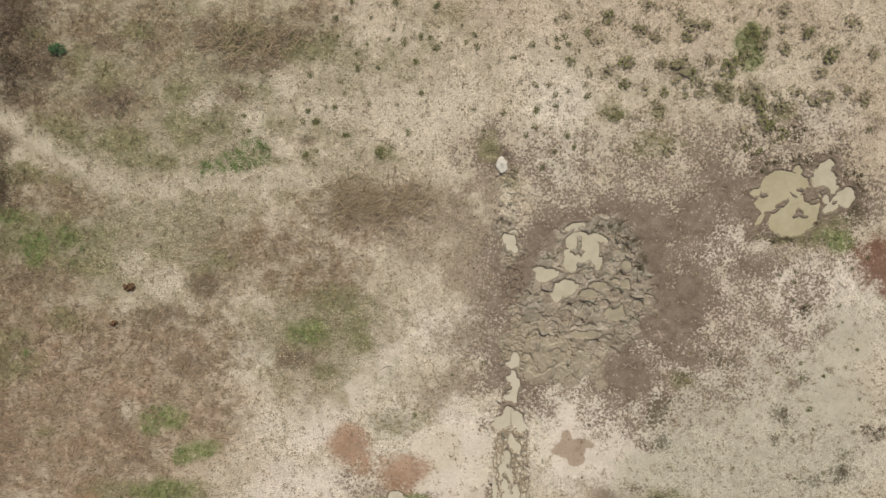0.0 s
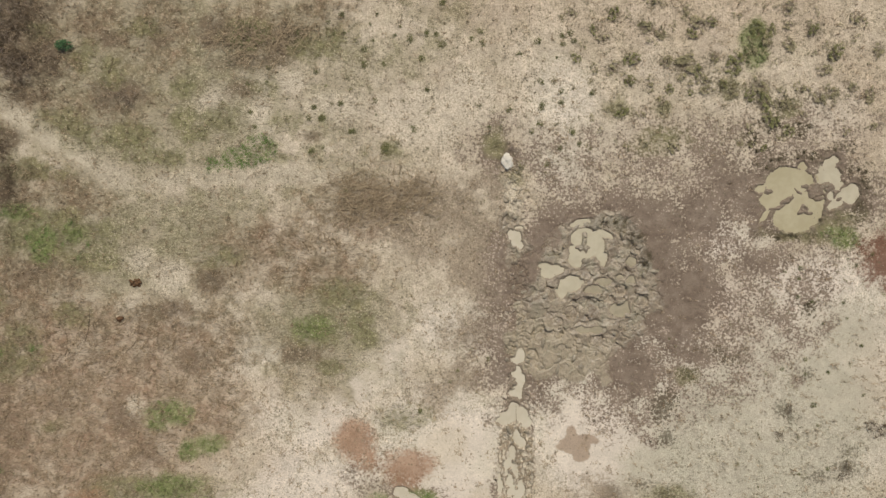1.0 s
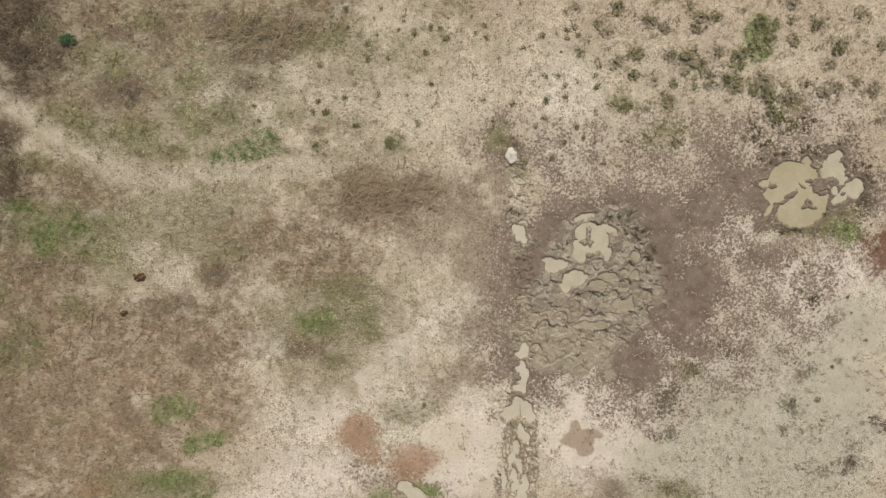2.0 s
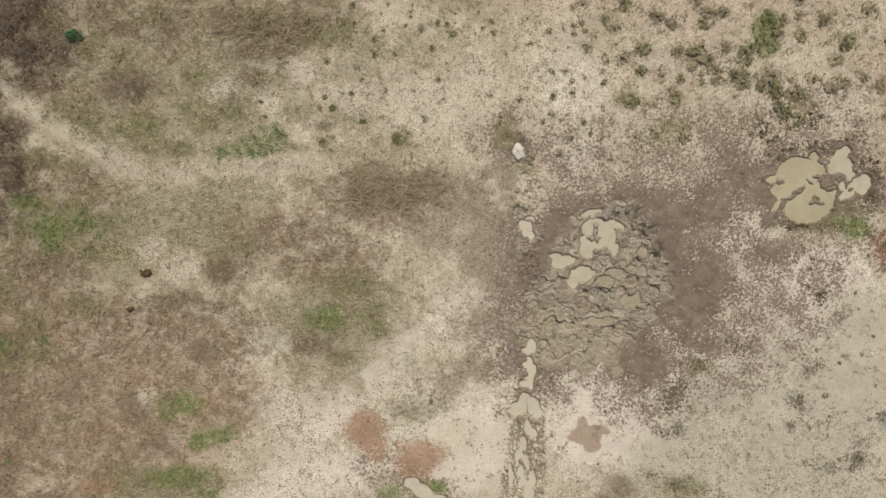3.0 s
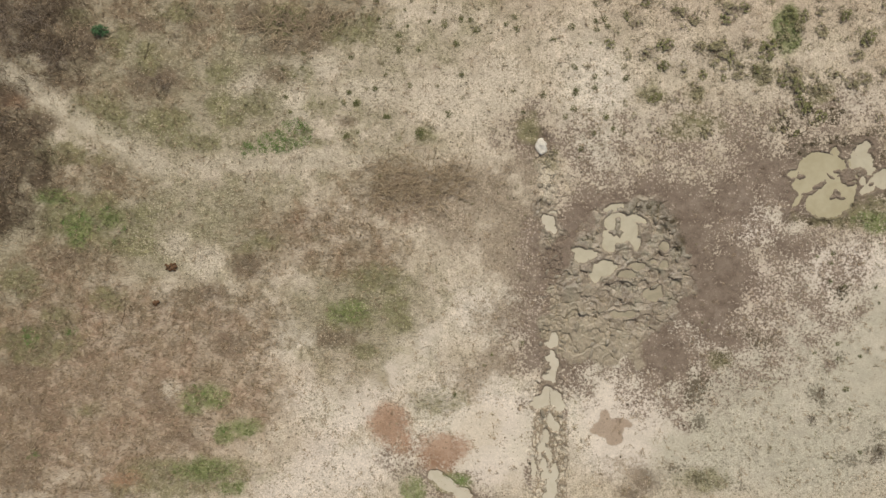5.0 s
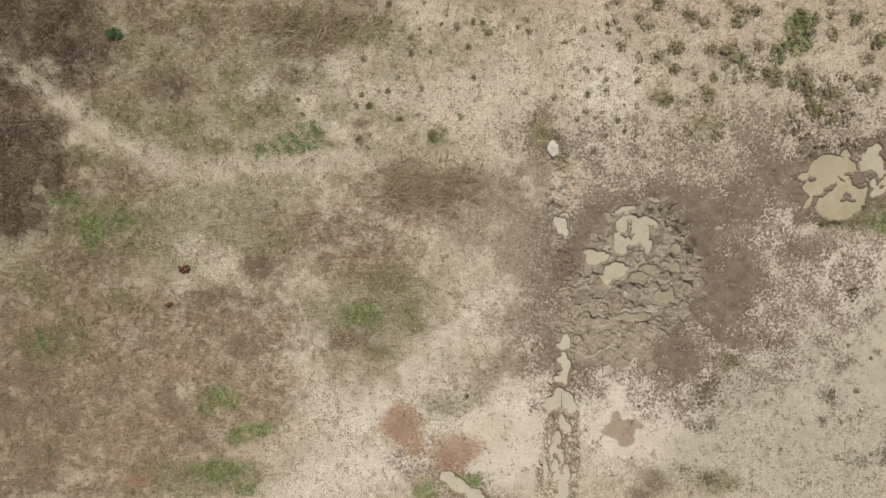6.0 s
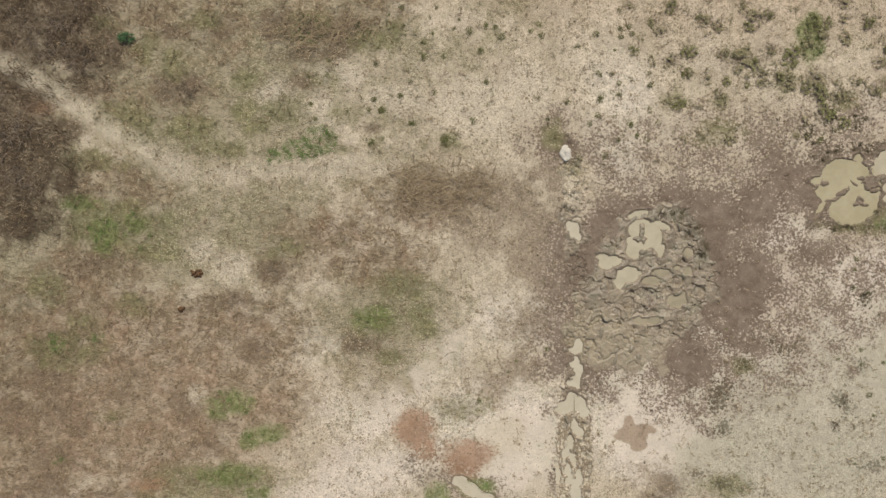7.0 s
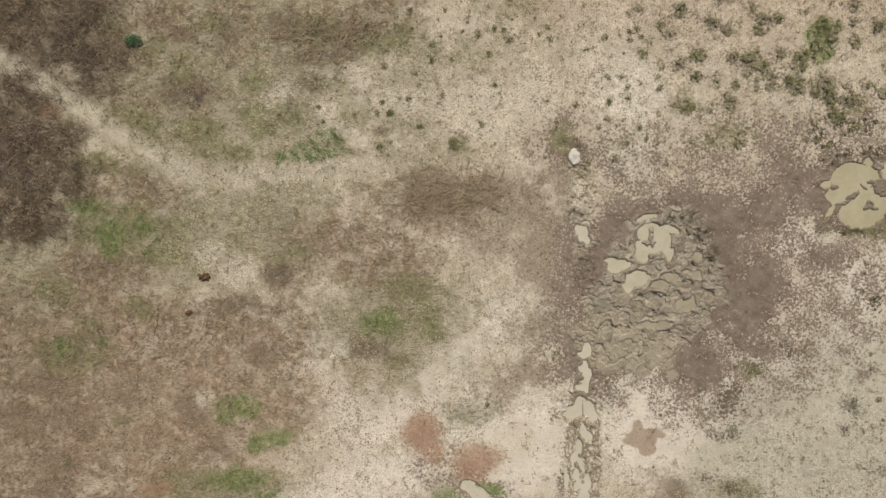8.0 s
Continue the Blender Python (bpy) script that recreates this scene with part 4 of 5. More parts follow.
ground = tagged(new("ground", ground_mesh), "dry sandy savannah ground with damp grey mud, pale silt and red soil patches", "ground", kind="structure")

# ---- puddles: flat sheets of water lying in the hollows ----
for i, (label, (level, stuff, water, islands)) in enumerate(PUDDLES.items()):
    near = around_puddle(GX, GY, water)
    d = np.full_like(GX, -9.0)
    d[near] = puddle_depth(GX[near], GY[near], water, islands, 100 + 10 * i)
    wet = (d[QUADS] > -0.07).any(axis=1) & (GZ[QUADS] < level + 0.004).any(axis=1)
    used, back = np.unique(QUADS[wet], return_inverse=True)
    verts = np.stack((GX[used], GY[used], np.full(len(used), level)), axis=1)
    tagged(new("puddle", mesh_of("puddle", verts, back.reshape(-1, 4), stuff, True)), label, "puddle", kind="structure")


# ---- grass, straw and litter: too many to count ----
def scatter(count, chance, box=(-24.5, 20.5, -13.0, 13.2)):
    """Places in a box, kept by the chance that a field gives them."""
    x, y = rng.uniform(box[0], box[1], count), rng.uniform(box[2], box[3], count)
    keep = rng.random(count) < chance(x, y)
    return x[keep], y[keep]


def blades(x, y, long, wide, lean, turn=None, sunk=0.0):
    """Bent, tapering blades on the ground at x, y. lean: how far they lie over, 0 upright, 1 flat."""
    n = len(x)
    z = lay(x, y) - sunk
    turn = rng.uniform(0, 2 * math.pi, n) if turn is None else turn
    dx, dy = np.cos(turn), np.sin(turn)
    flat = np.clip(lean, 0.05, 0.98)
    mid_r, mid_z = 0.55 * long * flat, 0.6 * long * np.sqrt(1 - flat ** 2) + 0.01
    tip_r, tip_z = long * flat, 0.85 * long * np.sqrt(1 - flat ** 2) * (1 - 0.3 * flat) + 0.012
    bend = rng.normal(0, 0.12, n) * long
    v = np.empty((n, 5, 3))
    for k, (r, h, w, side) in enumerate(((0, 0, 0.5, 0), (0, 0, -0.5, 0), (mid_r, mid_z, 0.42, 0.4), (mid_r, mid_z, -0.42, 0.4), (tip_r, tip_z, 0, -0.6))):
        v[:, k, 0] = x + dx * r - dy * (w * wide + side * bend)
        v[:, k, 1] = y + dy * r + dx * (w * wide + side * bend)
        v[:, k, 2] = z + h
    base = 5 * np.arange(n)[:, None]
    faces = np.concatenate([base + np.array(f) for f in ((0, 1, 3), (0, 3, 2), (2, 3, 4))])
    return v.reshape(-1, 3), faces


def tufts(x, y, each, spread):
    """Each place becomes a tuft: that many roots close round it."""
    return (np.repeat(x, each) + rng.normal(0, spread, len(x) * each), np.repeat(y, each) + rng.normal(0, spread, len(x) * each))


def lawn(name, label, category, x, y, long, wide, lean, material):
    n = len(x)
    verts, faces = blades(x, y, rng.uniform(0.5, 1.0, n) * long, rng.uniform(0.6, 1.0, n) * wide, rng.uniform(lean[0], lean[1], n))
    return tagged(new(name, mesh_of(name, verts, faces, material)), label, category, kind="stuff")


def soft_chance(name, low=0.35, high=0.85, gain=1.0, floor=0.0):
    def chance(x, y):
        m = masks(x, y)
        return (floor + gain * ease(m[name], low, high)) * (1 - m["wet"]) * (1 - 0.85 * m["mud"])
    return chance


x, y = tufts(*scatter(26000, soft_chance("dry", 0.15, 0.8, 0.7, 0.12)), 7, 0.08)
lawn("dry_grass", "sparse brown dry grass on bare soil", "grass", x, y, 0.22, 0.026, (0.35, 0.95), STRAW)
x, y = tufts(*scatter(36000, soft_chance("green", 0.35, 0.8, 0.8)), 9, 0.06)
lawn("green_grass", "short green grass patches among dry soil", "grass", x, y, 0.16, 0.026, (0.3, 0.9), GRASS)
x, y = tufts(*scatter(45000, soft_chance("olive", 0.35, 0.9, 0.4)), 8, 0.06)
lawn("faded_grass", "thin faded green grass among dry soil", "grass", x, y, 0.15, 0.024, (0.3, 0.9), OLIVE)
x, y = tufts(*scatter(16000, lambda x, y: 0.55 * ease(waves(x, y, 1.6, 3, 81), -0.15, 0.6) * masks(x, y)["stubble"] * 1.3), 6, 0.05)
lawn("olive_grass", "thin grey-green grass stubble on pale soil", "grass", x, y, 0.12, 0.022, (0.3, 0.9), OLIVE)
x, y = tufts(*scatter(21000, lambda x, y: ease(inside(x, y, [(-3.23, 2.15, 2.62, 1.30, 0), (-8.60, 9.03, 1.88, 0.95, 0), (-6.35, 9.78, 0.90, 0.65, 0)]), -0.3, 0.7)), 6, 0.12)
n = len(x)
verts, faces = blades(x, y, rng.uniform(0.4, 1.1, n), rng.uniform(0.013, 0.023, n), rng.uniform(0.88, 0.98, n), rng.normal(0.35, 0.9, n) + math.pi * (rng.random(n) < 0.5))
tagged(new("fallen_straw", mesh_of("fallen_straw", verts, faces, HAY)), "mat of long brown straw trampled flat", "straw", kind="stuff")
x, y = tufts(*scatter(9000, soft_chance("litter", 0.2, 0.75, 0.9)), 9, 0.14)
lawn("dead_grass", "tall dark dead grass in thick clumps", "grass", x, y, 0.55, 0.024, (0.4, 0.95), BROWN_LEAF)


def crumbs(count, chance, low, high):
    """Small uneven lumps lying on the ground, all in one mesh."""
    x, y = scatter(count, chance)
    n = len(x)
    r = rng.uniform(low, high, n) * rng.uniform(0.6, 1.0, n)
    ring = np.array([(1, 0, 0), (-0.2, 0.9, 0.1), (-0.9, -0.2, 0), (0.15, -1, 0.05), (0.1, 0.1, 0.75), (0, 0, -0.5)])
    v = ring[None] * r[:, None, None] * rng.uniform(0.65, 1.3, (n, 6, 1))
    a = rng.uniform(0, 6.28, n)
    rot = np.stack((np.stack((np.cos(a), -np.sin(a)), 1), np.stack((np.sin(a), np.cos(a)), 1)), 1)
    v[:, :, :2] = np.einsum("nij,nkj->nki", rot, v[:, :, :2])
    v += np.stack((x, y, lay(x, y) + 0.1 * r), 1)[:, None, :]
    tri = np.array([(0, 1, 4), (1, 2, 4), (2, 3, 4), (3, 0, 4), (1, 0, 5), (2, 1, 5), (3, 2, 5), (0, 3, 5)])
    return v.reshape(-1, 3), (tri[None] + 6 * np.arange(n)[:, None, None]).reshape(-1, 3)


verts, faces = crumbs(9000, lambda x, y: 0.7 * masks(x, y)["stubble"] * ease(waves(x, y, 1.3, 3, 91), -0.3, 0.5), 0.015, 0.05)
tagged(new("soil_crumbs", mesh_of("soil_crumbs", verts, faces, PEBBLE)), "dark crumbs of soil and dung scattered about", "crumbs", kind="stuff")
verts, faces = crumbs(9000, lambda x, y: ease(inside(x, y, WALLOW_AT + FURROW_AT + [(15.90, 2.23, 2.38, 1.45, 0)]), -0.4, 0.2) * np.where(y < -8.6, 0.15, 0.6), 0.015, 0.055)
tagged(new("mud_crumbs", mesh_of("mud_crumbs", verts, faces, MUD, True)), "wet mud crumbs along the churned wallow and furrow", "crumbs", kind="stuff")


def sticks(x, y, long, thick, turn, lift, curl):
    """Three-sided tapering twigs of three joints: arrays of places, lengths, turns and rises."""
    n = len(x)
    z = lay(x, y)
    v = np.empty((n, 4, 3, 3))
    for k in range(4):
        f = k / 3
        a = turn + curl * f
        cx, cy = x + np.cos(a) * long * f, y + np.sin(a) * long * f
        cz = z + lift * long * f * (1.2 - 0.4 * f) + 0.008
        for j in range(3):
            t = thick * (1 - 0.8 * f) * 0.5
            v[:, k, j, 0] = cx - np.sin(a) * math.cos(2.1 * j) * t
            v[:, k, j, 1] = cy + np.cos(a) * math.cos(2.1 * j) * t
            v[:, k, j, 2] = cz + math.sin(2.1 * j) * t
    quads = [(3 * k + j, 3 * k + (j + 1) % 3, 3 * k + 3 + (j + 1) % 3, 3 * k + 3 + j) for k in range(3) for j in range(3)]
    return v.reshape(-1, 3), (np.array(quads)[None] + 12 * np.arange(n)[:, None, None]).reshape(-1, 4)


x, y = scatter(5200, soft_chance("dry", 0.2, 0.8, 0.55, 0.05))
n = len(x)
verts, faces = sticks(x, y, rng.uniform(0.15, 0.7, n), rng.uniform(0.012, 0.026, n), rng.uniform(0, 6.28, n), rng.uniform(0, 0.15, n), rng.normal(0, 0.4, n))
tagged(new("twig_litter", mesh_of("twig_litter", verts, faces, TWIG)), "thin grey twigs lying loose on dry ground", "twigs", kind="stuff")


# ---- plants: one builder for every leafy one ----
def leaf_cloud(name, radius, tall, count, size, material, hollow=0.3, clumps=0):
    """Small pointed leaves in an uneven dome."""
    d = rng.normal(0, 1, (count, 3))
    d[:, 2] = np.abs(d[:, 2]) * 0.9 + 0.05
    d /= np.linalg.norm(d, axis=1)[:, None]
    r = (hollow + (1 - hollow) * rng.random(count) ** 0.6)[:, None]
    if clumps:
        # tussocks: small leafy tufts that stand apart from one another on their twigs
        a, far = rng.uniform(0, 6.28, clumps), np.sqrt(rng.random(clumps)) * radius
        far *= 0.8 + 0.25 * np.sin(2 * a + rng.uniform(0, 6))
        up = tall * (0.35 + 0.5 * rng.random(clumps)) * (1.1 - 0.6 * far / radius)
        seat = np.stack((np.cos(a) * far, np.sin(a) * far, up), axis=1)
        own = rng.integers(0, clumps, count)
        c = seat[own] + d * r * (0.085 * rng.uniform(0.7, 1.3, clumps)[own])[:, None]
    else:
        c = d * r * np.array([radius, radius, tall]) + np.array([0, 0, 0.02])
    way = d + rng.normal(0, 0.7, d.shape)
    way[:, 2] *= 0.4
    way /= np.linalg.norm(way, axis=1)[:, None]
    side = np.cross(way, rng.normal(0, 0.35, d.shape) + np.array([0, 0, 1.0]))
    side /= np.linalg.norm(side, axis=1)[:, None]
    s = (size * rng.uniform(0.6, 1.2, count))[:, None]
    droop = np.array([0, 0, -0.12])
    v = np.stack((c - way * s * 0.5, c + side * s * 0.33, c + way * s * 0.6 + droop * s, c - side * s * 0.33), axis=1)
    base = 4 * np.arange(count)[:, None]
    faces = np.concatenate((base + np.array((0, 1, 2)), base + np.array((0, 2, 3))))
    return mesh_of(name, v.reshape(-1, 3), faces, material)


def stem_fan(name, radius, tall, count, thick, material, spread=0.0):
    """Thin stems that rise and spread from one root, or from several near one another."""
    verts, faces, sides = [], [], 4
    for _ in range(count):
        a, out = rng.uniform(0, 6.28), rng.uniform(0.35, 1.0) * radius
        up, curl = tall * rng.uniform(0.5, 1.0), rng.normal(0, 0.5)
        start, root = len(verts), Vector((rng.normal(0, 0.3) * radius * spread, rng.normal(0, 0.3) * radius * spread, 0))
        for k in range(4):
            f = k / 3
            at = root + Vector((math.cos(a + curl * f) * out * f, math.sin(a + curl * f) * out * f, up * (1 - (1 - f) ** 1.6) - 0.03))
            for j in range(sides):
                t = thick * (1 - 0.75 * f)
                verts.append(at + Vector((math.cos(j * 1.57) * t, math.sin(j * 1.57) * t, 0)))
        faces += [(start + 4 * k + j, start + 4 * k + (j + 1) % 4, start + 4 * k + 4 + (j + 1) % 4, start + 4 * k + 4 + j) for k in range(3) for j in range(4)]
    return mesh_of(name, np.array([tuple(v) for v in verts]), np.array(faces), material)


def plant(name, label, category, group, radius, tall, leaves, size, leaf_material, stems=6, thick=0.008, stem_material=None, clumps=0, hollow=0.3):
    base = tagged(new(name), label, category, group)
    part("stem_fan", stem_fan("stem_fan", radius * 0.85, tall * 0.9, stems, thick, stem_material or DARK_TWIG, 1.0 if stems > 20 else 0.1), base)
    part("foliage", leaf_cloud("foliage", radius, tall, leaves, size, leaf_material, hollow, clumps), base)
    return base


def at_ground(x, y, size=1.0, turn=None):
    turn = rng.uniform(0, 360) if turn is None else turn
    return Matrix.LocRotScale((x, y, float(lay(x, y)[0])), Euler((0, 0, radians(turn))), (size * rng.uniform(0.75, 1.2), size * rng.uniform(0.75, 1.2), size * rng.uniform(0.85, 1.15)))


def planted(kinds, places):
    """Sets each place (x, y, size) with a kind in turn; the first of a kind is the original itself."""
    for i, (x, y, size) in enumerate(places):
        k = i % len(kinds)
        m = at_ground(x, y, size)
        if i < len(kinds):
            kinds[k].matrix_basis = m
        else:
            copy_thing(kinds[k], m @ Matrix.Diagonal((*(1 / s for s in kinds[k].scale), 1)))


# low shrubs of the shrubby corner: radius 1 in the plan is half a metre
shrub_kinds = [plant("shrub", "low grey-green shrub with small leaves on sandy soil", "shrub", "low shrubs on the sand", 0.50, 0.20, 15 * c, 0.07, SHRUB_LEAF, 10, clumps=c) for c in (13, 17, 21)]
shrub_kinds += [plant("shrub", "low dark green shrub with small leaves on sandy soil", "shrub", "low shrubs on the sand", 0.50, 0.22, 15 * c, 0.07, WEED, 10, clumps=c) for c in (18, 24)]
planted(shrub_kinds, [p for p in SHRUBS_A + SHRUBS_B])
stray = [(p[0], p[1], rng.uniform(0.28, 0.7)) for p in spots([(11.90, 8.78, 6.50, 2.75, 0), (15.90, 6.03, 3.50, 1.50, 0), (7.90, 5.28, 2.25, 1.50, 0)], 60, 0.5)]
planted([plant("shrub", "small sparse grey-green shrub on sandy soil", "shrub", "small shrubs on the sand", 0.45, 0.18, 12 * c, 0.07, SHRUB_LEAF, 7, clumps=c) for c in (6, 9, 12)], stray)

# weeds: small dark rosettes all over the upper flat and thinly elsewhere
WEEDS = [(-5.35, 9.90, 0.45), (-5.10, 9.40, 0.35), (-4.65, 9.40, 0.30), (-4.10, 9.15, 0.60), (-3.48, 9.78, 0.30), (-1.73, 9.15, 0.60), (-0.97, 9.38, 0.45), (-0.47, 9.03, 0.45), (1.02, 9.15, 0.55), (1.40, 9.47, 0.40), (-2.80, 4.28, 0.75), (-2.60, 3.98, 0.45),
         (-4.35, 6.90, 0.40), (-5.60, 5.65, 0.55), (-4.22, 5.03, 0.40), (-5.22, 6.28, 0.35), (-2.85, 8.03, 0.45), (5.40, 9.40, 0.50), (5.03, 9.28, 0.45), (3.15, 3.52, 0.65), (-4.55, 2.40, 0.45), (-1.98, 1.65, 0.35), (4.15, 6.15, 0.60), (5.03, 10.03, 0.50)]
more = [(p[0], p[1], rng.uniform(0.22, 0.55)) for p in spots([(-0.60, 7.78, 6.75, 3.75, 0), (-5.60, 7.28, 5.00, 3.75, 0), (4.40, 6.03, 3.00, 2.75, 0)], 80, 0.45)]
more += [(p[0], p[1], rng.uniform(0.18, 0.42)) for p in spots([(13.65, -6.47, 6.00, 4.25, 0), (17.40, -1.48, 2.75, 2.00, 0), (-0.10, -5.47, 2.50, 2.25, 0)], 40, 0.4)]
planted([plant("weed", "small dark green weed with spreading leaves", "weed", "weeds on bare soil", 0.36, 0.18, 7 * c, 0.11, LOW_WEED, 4, 0.005, hollow=0.05) for c in (7, 9, 11)]
        + [plant("weed", "small olive weed with spreading leaves", "weed", "weeds on bare soil", 0.4, 0.16, 55, 0.11, OLIVE, 4, 0.005, hollow=0.05)], WEEDS + more)
fresh = [(p[0], p[1], rng.uniform(0.25, 0.6)) for p in spots([(-8.80, 3.98, 1.30, 0.50, 15), (-10.30, 3.52, 0.40, 0.30, 0), (-8.47, 4.47, 0.55, 0.35, 0)], 38, 0.22)]
fresh += [(p[0], p[1], rng.uniform(0.25, 0.5)) for p in spots([(-17.98, 0.15, 1.00, 0.75, 0), (-16.48, -0.23, 1.00, 0.50, 0), (17.15, 0.40, 0.75, 0.35, 0), (-1.27, -10.97, 0.50, 0.25, 0), (-11.85, -7.60, 0.75, 0.35, 0)], 26, 0.3)]
fresh += [(-20.23, -4.79, 0.77), (-20.10, -5.15, 0.48), (-20.35, -4.49, 0.43), (-19.80, -4.84, 0.43), (-18.38, -4.59, 0.53), (-18.08, -4.44, 0.34), (-19.90, -10.00, 0.48), (-20.20, -10.20, 0.29), (-17.83, 0.39, 0.38), (-18.08, 0.01, 0.43), (-18.33, -0.24, 0.38), (-17.78, 0.64, 0.34), (-19.14, 1.65, 0.38), (-19.60, 1.48, 0.34), (-16.69, 0.97, 0.34), (-16.94, 0.82, 0.29), (-12.39, -7.32, 0.34), (-12.01, -7.62, 0.29), (-11.51, -8.96, 0.38), (-11.89, -9.21, 0.29), (-8.35, 4.31, 0.34), (-8.86, 3.93, 0.38), (-9.23, 3.75, 0.34), (-8.60, 3.75, 0.38), (-9.99, 3.85, 0.38), (-10.37, 3.75, 0.34), (-9.66, 3.60, 0.29), (-8.35, 3.85, 0.34), (-8.02, 9.36, 0.43), (-8.35, 9.06, 0.38), (-7.72, 9.11, 0.34)]
planted([plant("green_weed", "fresh bright green leafy weed in a loose patch", "weed", "fresh green weeds", 0.5, 0.2, 6 * c, 0.085, FRESH, 4, 0.005, hollow=0.05) for c in (13, 18)], fresh)

tufts_at = [(p[0], p[1], rng.uniform(0.25, 0.5)) for p in spots(SOOT_RIM_AT, 34, 0.22) + spots([b for b in SOOT_AT if b[1] > -3], 22, 0.3)]
planted([plant("dark_tuft", "small dark withered tuft on damp pale soil", "tuft", "dark withered tufts", 0.34, 0.2, 9 * c, 0.09, DARK_LEAF, 6, 0.006, hollow=0.05) for c in (7, 10, 13)], tufts_at)

bush = plant("bush", "rounded deep green leafy bush on dry grass", "bush", "", 0.34, 0.34, 330, 0.08, DEEP, 9, 0.012, clumps=60)
bush.matrix_basis = at_ground(-17.00, 8.80)

# dead thickets of bare twigs
thicket_kinds = [plant("dead_thicket", "low thicket of bare grey twigs with dead brown leaves", "thicket", "dead thickets", 1.1, 0.6, 70, 0.09, BROWN_LEAF, 80, 0.008, PALE_TWIG, c, 0.1) for c in (16, 22, 28)]
THICKETS = [(-19.10, 7.78, 1.0), (-19.98, 9.40, 1.1), (-21.48, 9.15, 1.2), (-8.80, 9.38, 0.55), (-21.98, 4.65, 1.3), (-22.73, 3.27, 1.3), (-21.60, 2.40, 1.0), (-22.60, 6.15, 0.9), (-14.35, 6.58, 0.7), (-20.60, 8.15, 0.9), (-19.48, 10.53, 0.9)]
planted(thicket_kinds, THICKETS)
scrub_kinds = [plant("dead_scrub", "small tangle of dark bare twigs on pale silt", "scrub", "dark scrub on the silt", 0.6, 0.3, 90, 0.08, BROWN_LEAF, 34, 0.012, DARK_TWIG, 8, 0.1)]
planted(scrub_kinds, [(19.20, -8.22, 0.9), (18.77, -7.97, 0.7), (17.65, -9.85, 0.7), (17.35, -10.22, 0.5), (15.03, -7.35, 0.5), (14.70, -8.43, 0.45)])


# ---- lumps: stone, dung, mud clods ----
def lump(name, rx, ry, rz, material, wild, rings=5, around=8, seed=0):
    """An uneven rounded lump, flatter below."""
    bm = bmesh.new()
    bmesh.ops.create_uvsphere(bm, u_segments=around, v_segments=rings, radius=1.0)
    for v in bm.verts:
        swell = 1 + wild * noise.noise(v.co * 1.6 + Vector((seed * 7.1, seed * 3.3, 0)))
        v.co = Vector((v.co.x * rx * swell, v.co.y * ry * swell, v.co.z * rz * swell * (0.5 if v.co.z < 0 else 1)))
    for f in bm.faces:
        f.smooth = True
    me = bpy.data.meshes.new(name)
    bm.to_mesh(me)
    bm.free()
    me.materials.append(material)
    return me


stone = tagged(new("stone", lump("stone", 0.27, 0.32, 0.13, STONE, 0.6, 14, 20, 8)), "pale whitish stone half sunk in the soil", "stone")
stone.matrix_basis = pose(2.60, 3.73, float(lay(2.60, 3.73)[0]) + 0.05, 0, 0, -14)


def dung_pile(label, x, y, size, places):
    pile = tagged(new("dung_pile"), label, "dung", "dung piles")
    pile.matrix_basis = Matrix.LocRotScale((x, y, float(lay(x, y)[0])), None, (size, size, size))
    for i, (dx, dy, r) in enumerate(places):
        ball = part("dung_ball", lump("dung_ball", 0.85 * r, 0.78 * r, 0.62 * r, DUNG, 0.4, 7, 10, i + 2 * len(places)), pile)
        ball.matrix_basis = pose(dx, dy, r * 0.35, 0, 0, 50 * i)


dung_pile("heap of dark brown round dung balls on dry soil", -13.86, -1.69, 1.0, [(-0.14, 0.02, 0.12), (0.06, -0.04, 0.13), (0.0, 0.11, 0.1), (0.2, 0.03, 0.1), (-0.24, 0.11, 0.07), (-0.05, -0.11, 0.1), (-0.22, -0.1, 0.05), (0.14, 0.14, 0.08), (0.17, -0.12, 0.07)])
dung_pile("small dark brown dung ball pair on dry soil", -14.55, -3.28, 1.2, [(-0.03, 0, 0.11), (0.07, 0.03, 0.09), (0.0, -0.07, 0.07)])

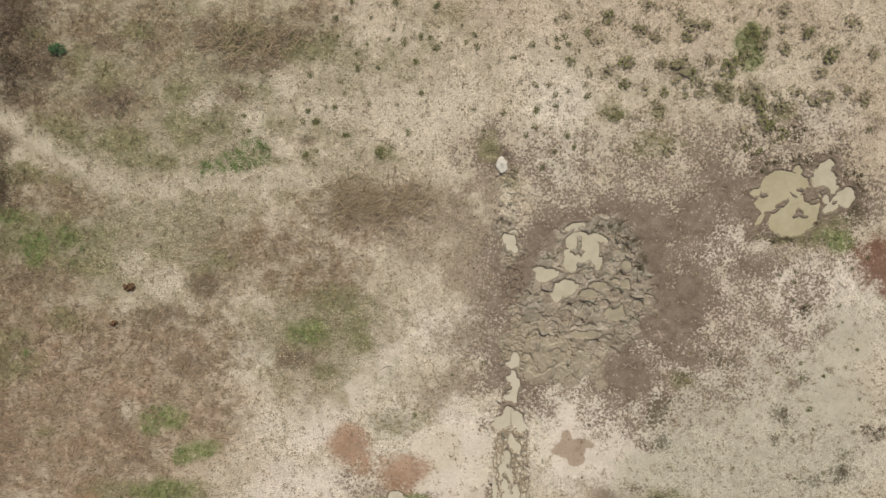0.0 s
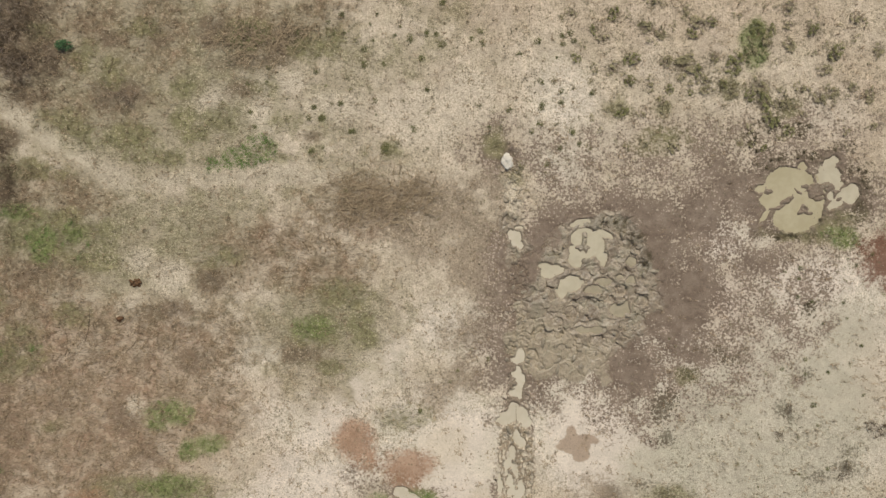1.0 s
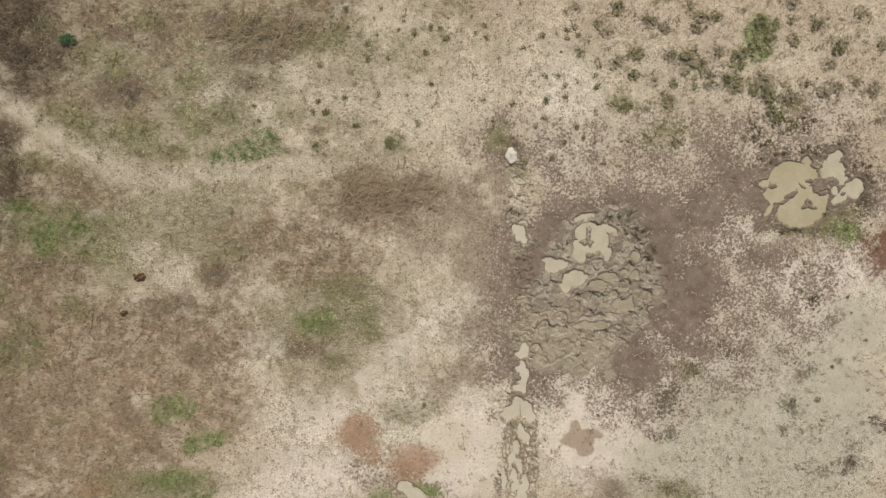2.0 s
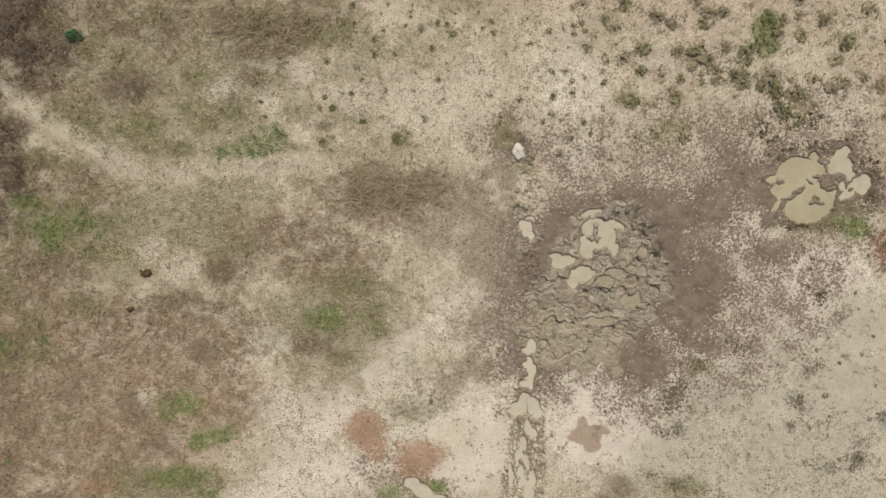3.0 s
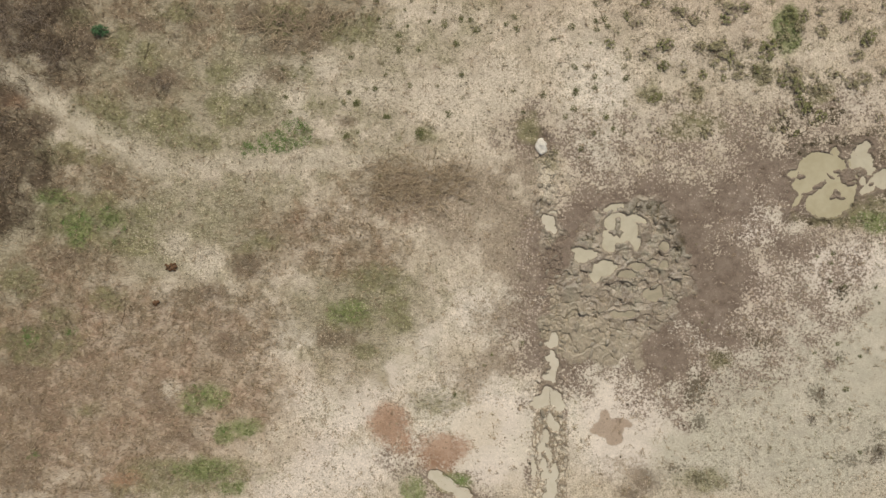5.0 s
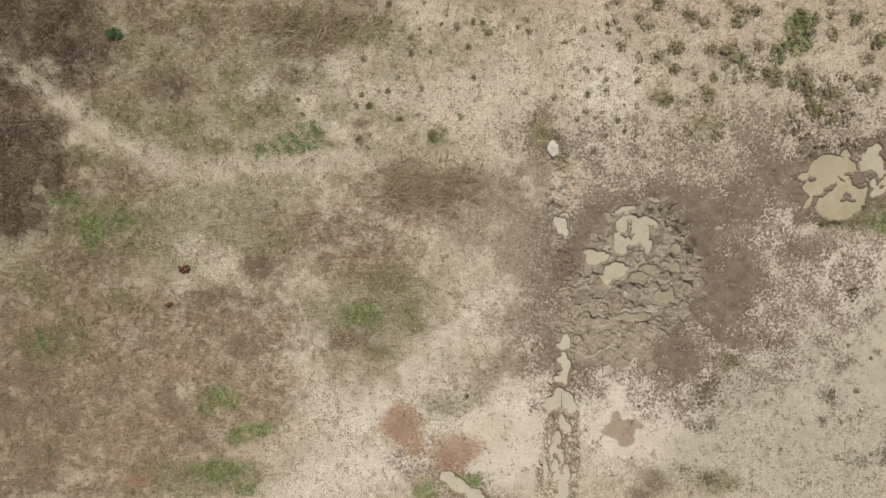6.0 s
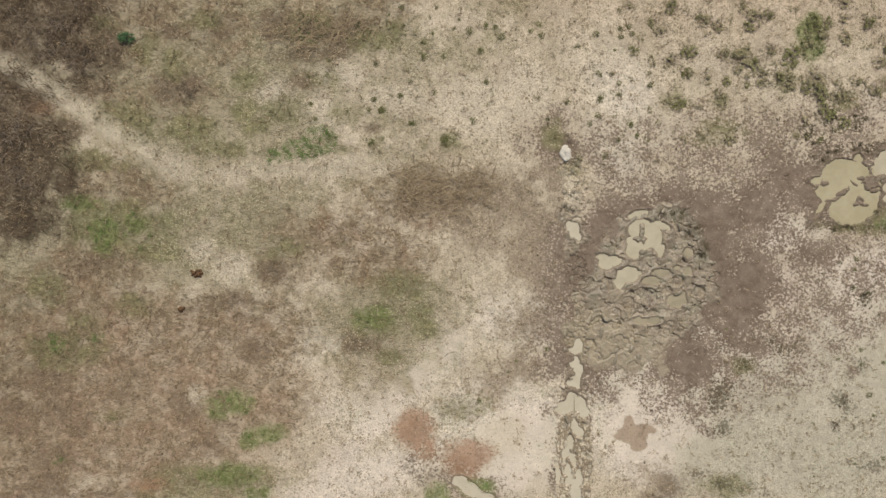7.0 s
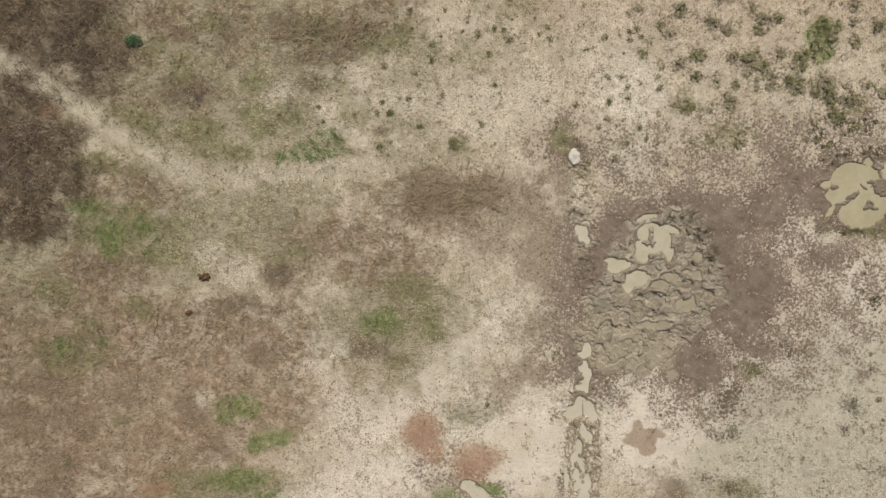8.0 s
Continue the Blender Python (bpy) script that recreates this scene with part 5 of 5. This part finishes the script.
# dry lumps of earth lying loose on the silt and the dry soil
earth_meshes = [lump("earth_clod", 1.0, rng.uniform(0.7, 0.95), rng.uniform(0.6, 0.8), PEBBLE, 0.7, 5, 8, 40 + k) for k in range(4)]
for k, (x, y, size) in enumerate(((6.47, -7.78, 0.11), (7.08, -7.45, 0.08), (7.95, -8.12, 0.09), (8.05, -7.90, 0.07), (6.65, -8.18, 0.07), (8.32, -8.35, 0.07), (6.15, -10.12, 0.09), (8.97, -8.70, 0.11), (5.03, -7.83, 0.07), (-13.90, -6.90, 0.07),
                                  (-14.03, -6.75, 0.06), (-13.78, -6.75, 0.05), (-15.15, -5.20, 0.07), (-14.62, -5.60, 0.06), (-15.40, -9.75, 0.09), (-18.55, -9.38, 0.09), (5.90, -6.47, 0.07), (2.10, -10.38, 0.12))):
    clod = tagged(new("earth_clod", earth_meshes[k % 4]), "small dark dry lump of earth on pale soil", "clod", "loose earth clods")
    clod.matrix_basis = Matrix.LocRotScale((x, y, float(lay(x, y)[0]) + 0.01), Euler((0, 0, 0.9 * k)), (0.5 * size, 0.5 * size, 0.4 * size))

# a stick that stands across the forked puddle
verts, faces = sticks(*(np.array([v]) for v in (3.02, -8.07, 1.0, 0.036, math.pi / 2, 0.03, 0.02)))
verts[:, 2] += -0.03 - verts[:, 2].min()
tagged(new("stick", mesh_of("stick", verts, faces, DARK_TWIG)), "thin dark stick lying across the furrow puddle", "stick")

# loose branches on the dry grass
for x, y, long, turn in ((-16.10, -4.28, 1.5, 68), (-14.30, -4.78, 1.3, 40), (-13.65, -4.67, 1.0, 44), (-16.98, -4.97, 1.1, 72), (-18.10, -0.72, 1.2, 30), (-15.10, 7.53, 0.8, 60), (-21.10, 2.77, 1.6, 20), (-20.10, 9.53, 1.4, 110)):
    verts, faces = sticks(*(np.array([v]) for v in (x, y, long, 0.035, radians(turn), 0.02, 0.25)))
    tagged(new("branch", mesh_of("branch", verts, faces, DARK_TWIG)), "thin bent dark branch lying on dry grass", "branch", "loose branches")

clod_meshes = [lump("mud_clod", 1.0, rng.uniform(0.6, 0.95), rng.uniform(0.45, 0.7), MUD, 0.7, 4, 7, 20 + k) for k in range(8)]
for p in spots(WALLOW_AT, 70, 0.36) + spots(FURROW_AT, 40, 0.2) + spots([(2.73, -8.97, 0.65, 0.65, 0), (3.02, -10.10, 0.75, 1.00, 0)], 34, 0.18):
    r = rng.uniform(0.05, 0.15) if p[1] > -8.5 else rng.uniform(0.03, 0.09)
    z = float(lay(p[0], p[1])[0])
    if z > -0.045:
        clod = part("mud_clod", clod_meshes[rng.integers(0, 8)], ground)
        clod.matrix_basis = Matrix.LocRotScale((p[0], p[1], z), Euler((rng.normal(0, 0.2), rng.normal(0, 0.2), rng.uniform(0, 6.28))), (r * rng.uniform(0.8, 1.8), r, r * rng.uniform(0.4, 0.8)))
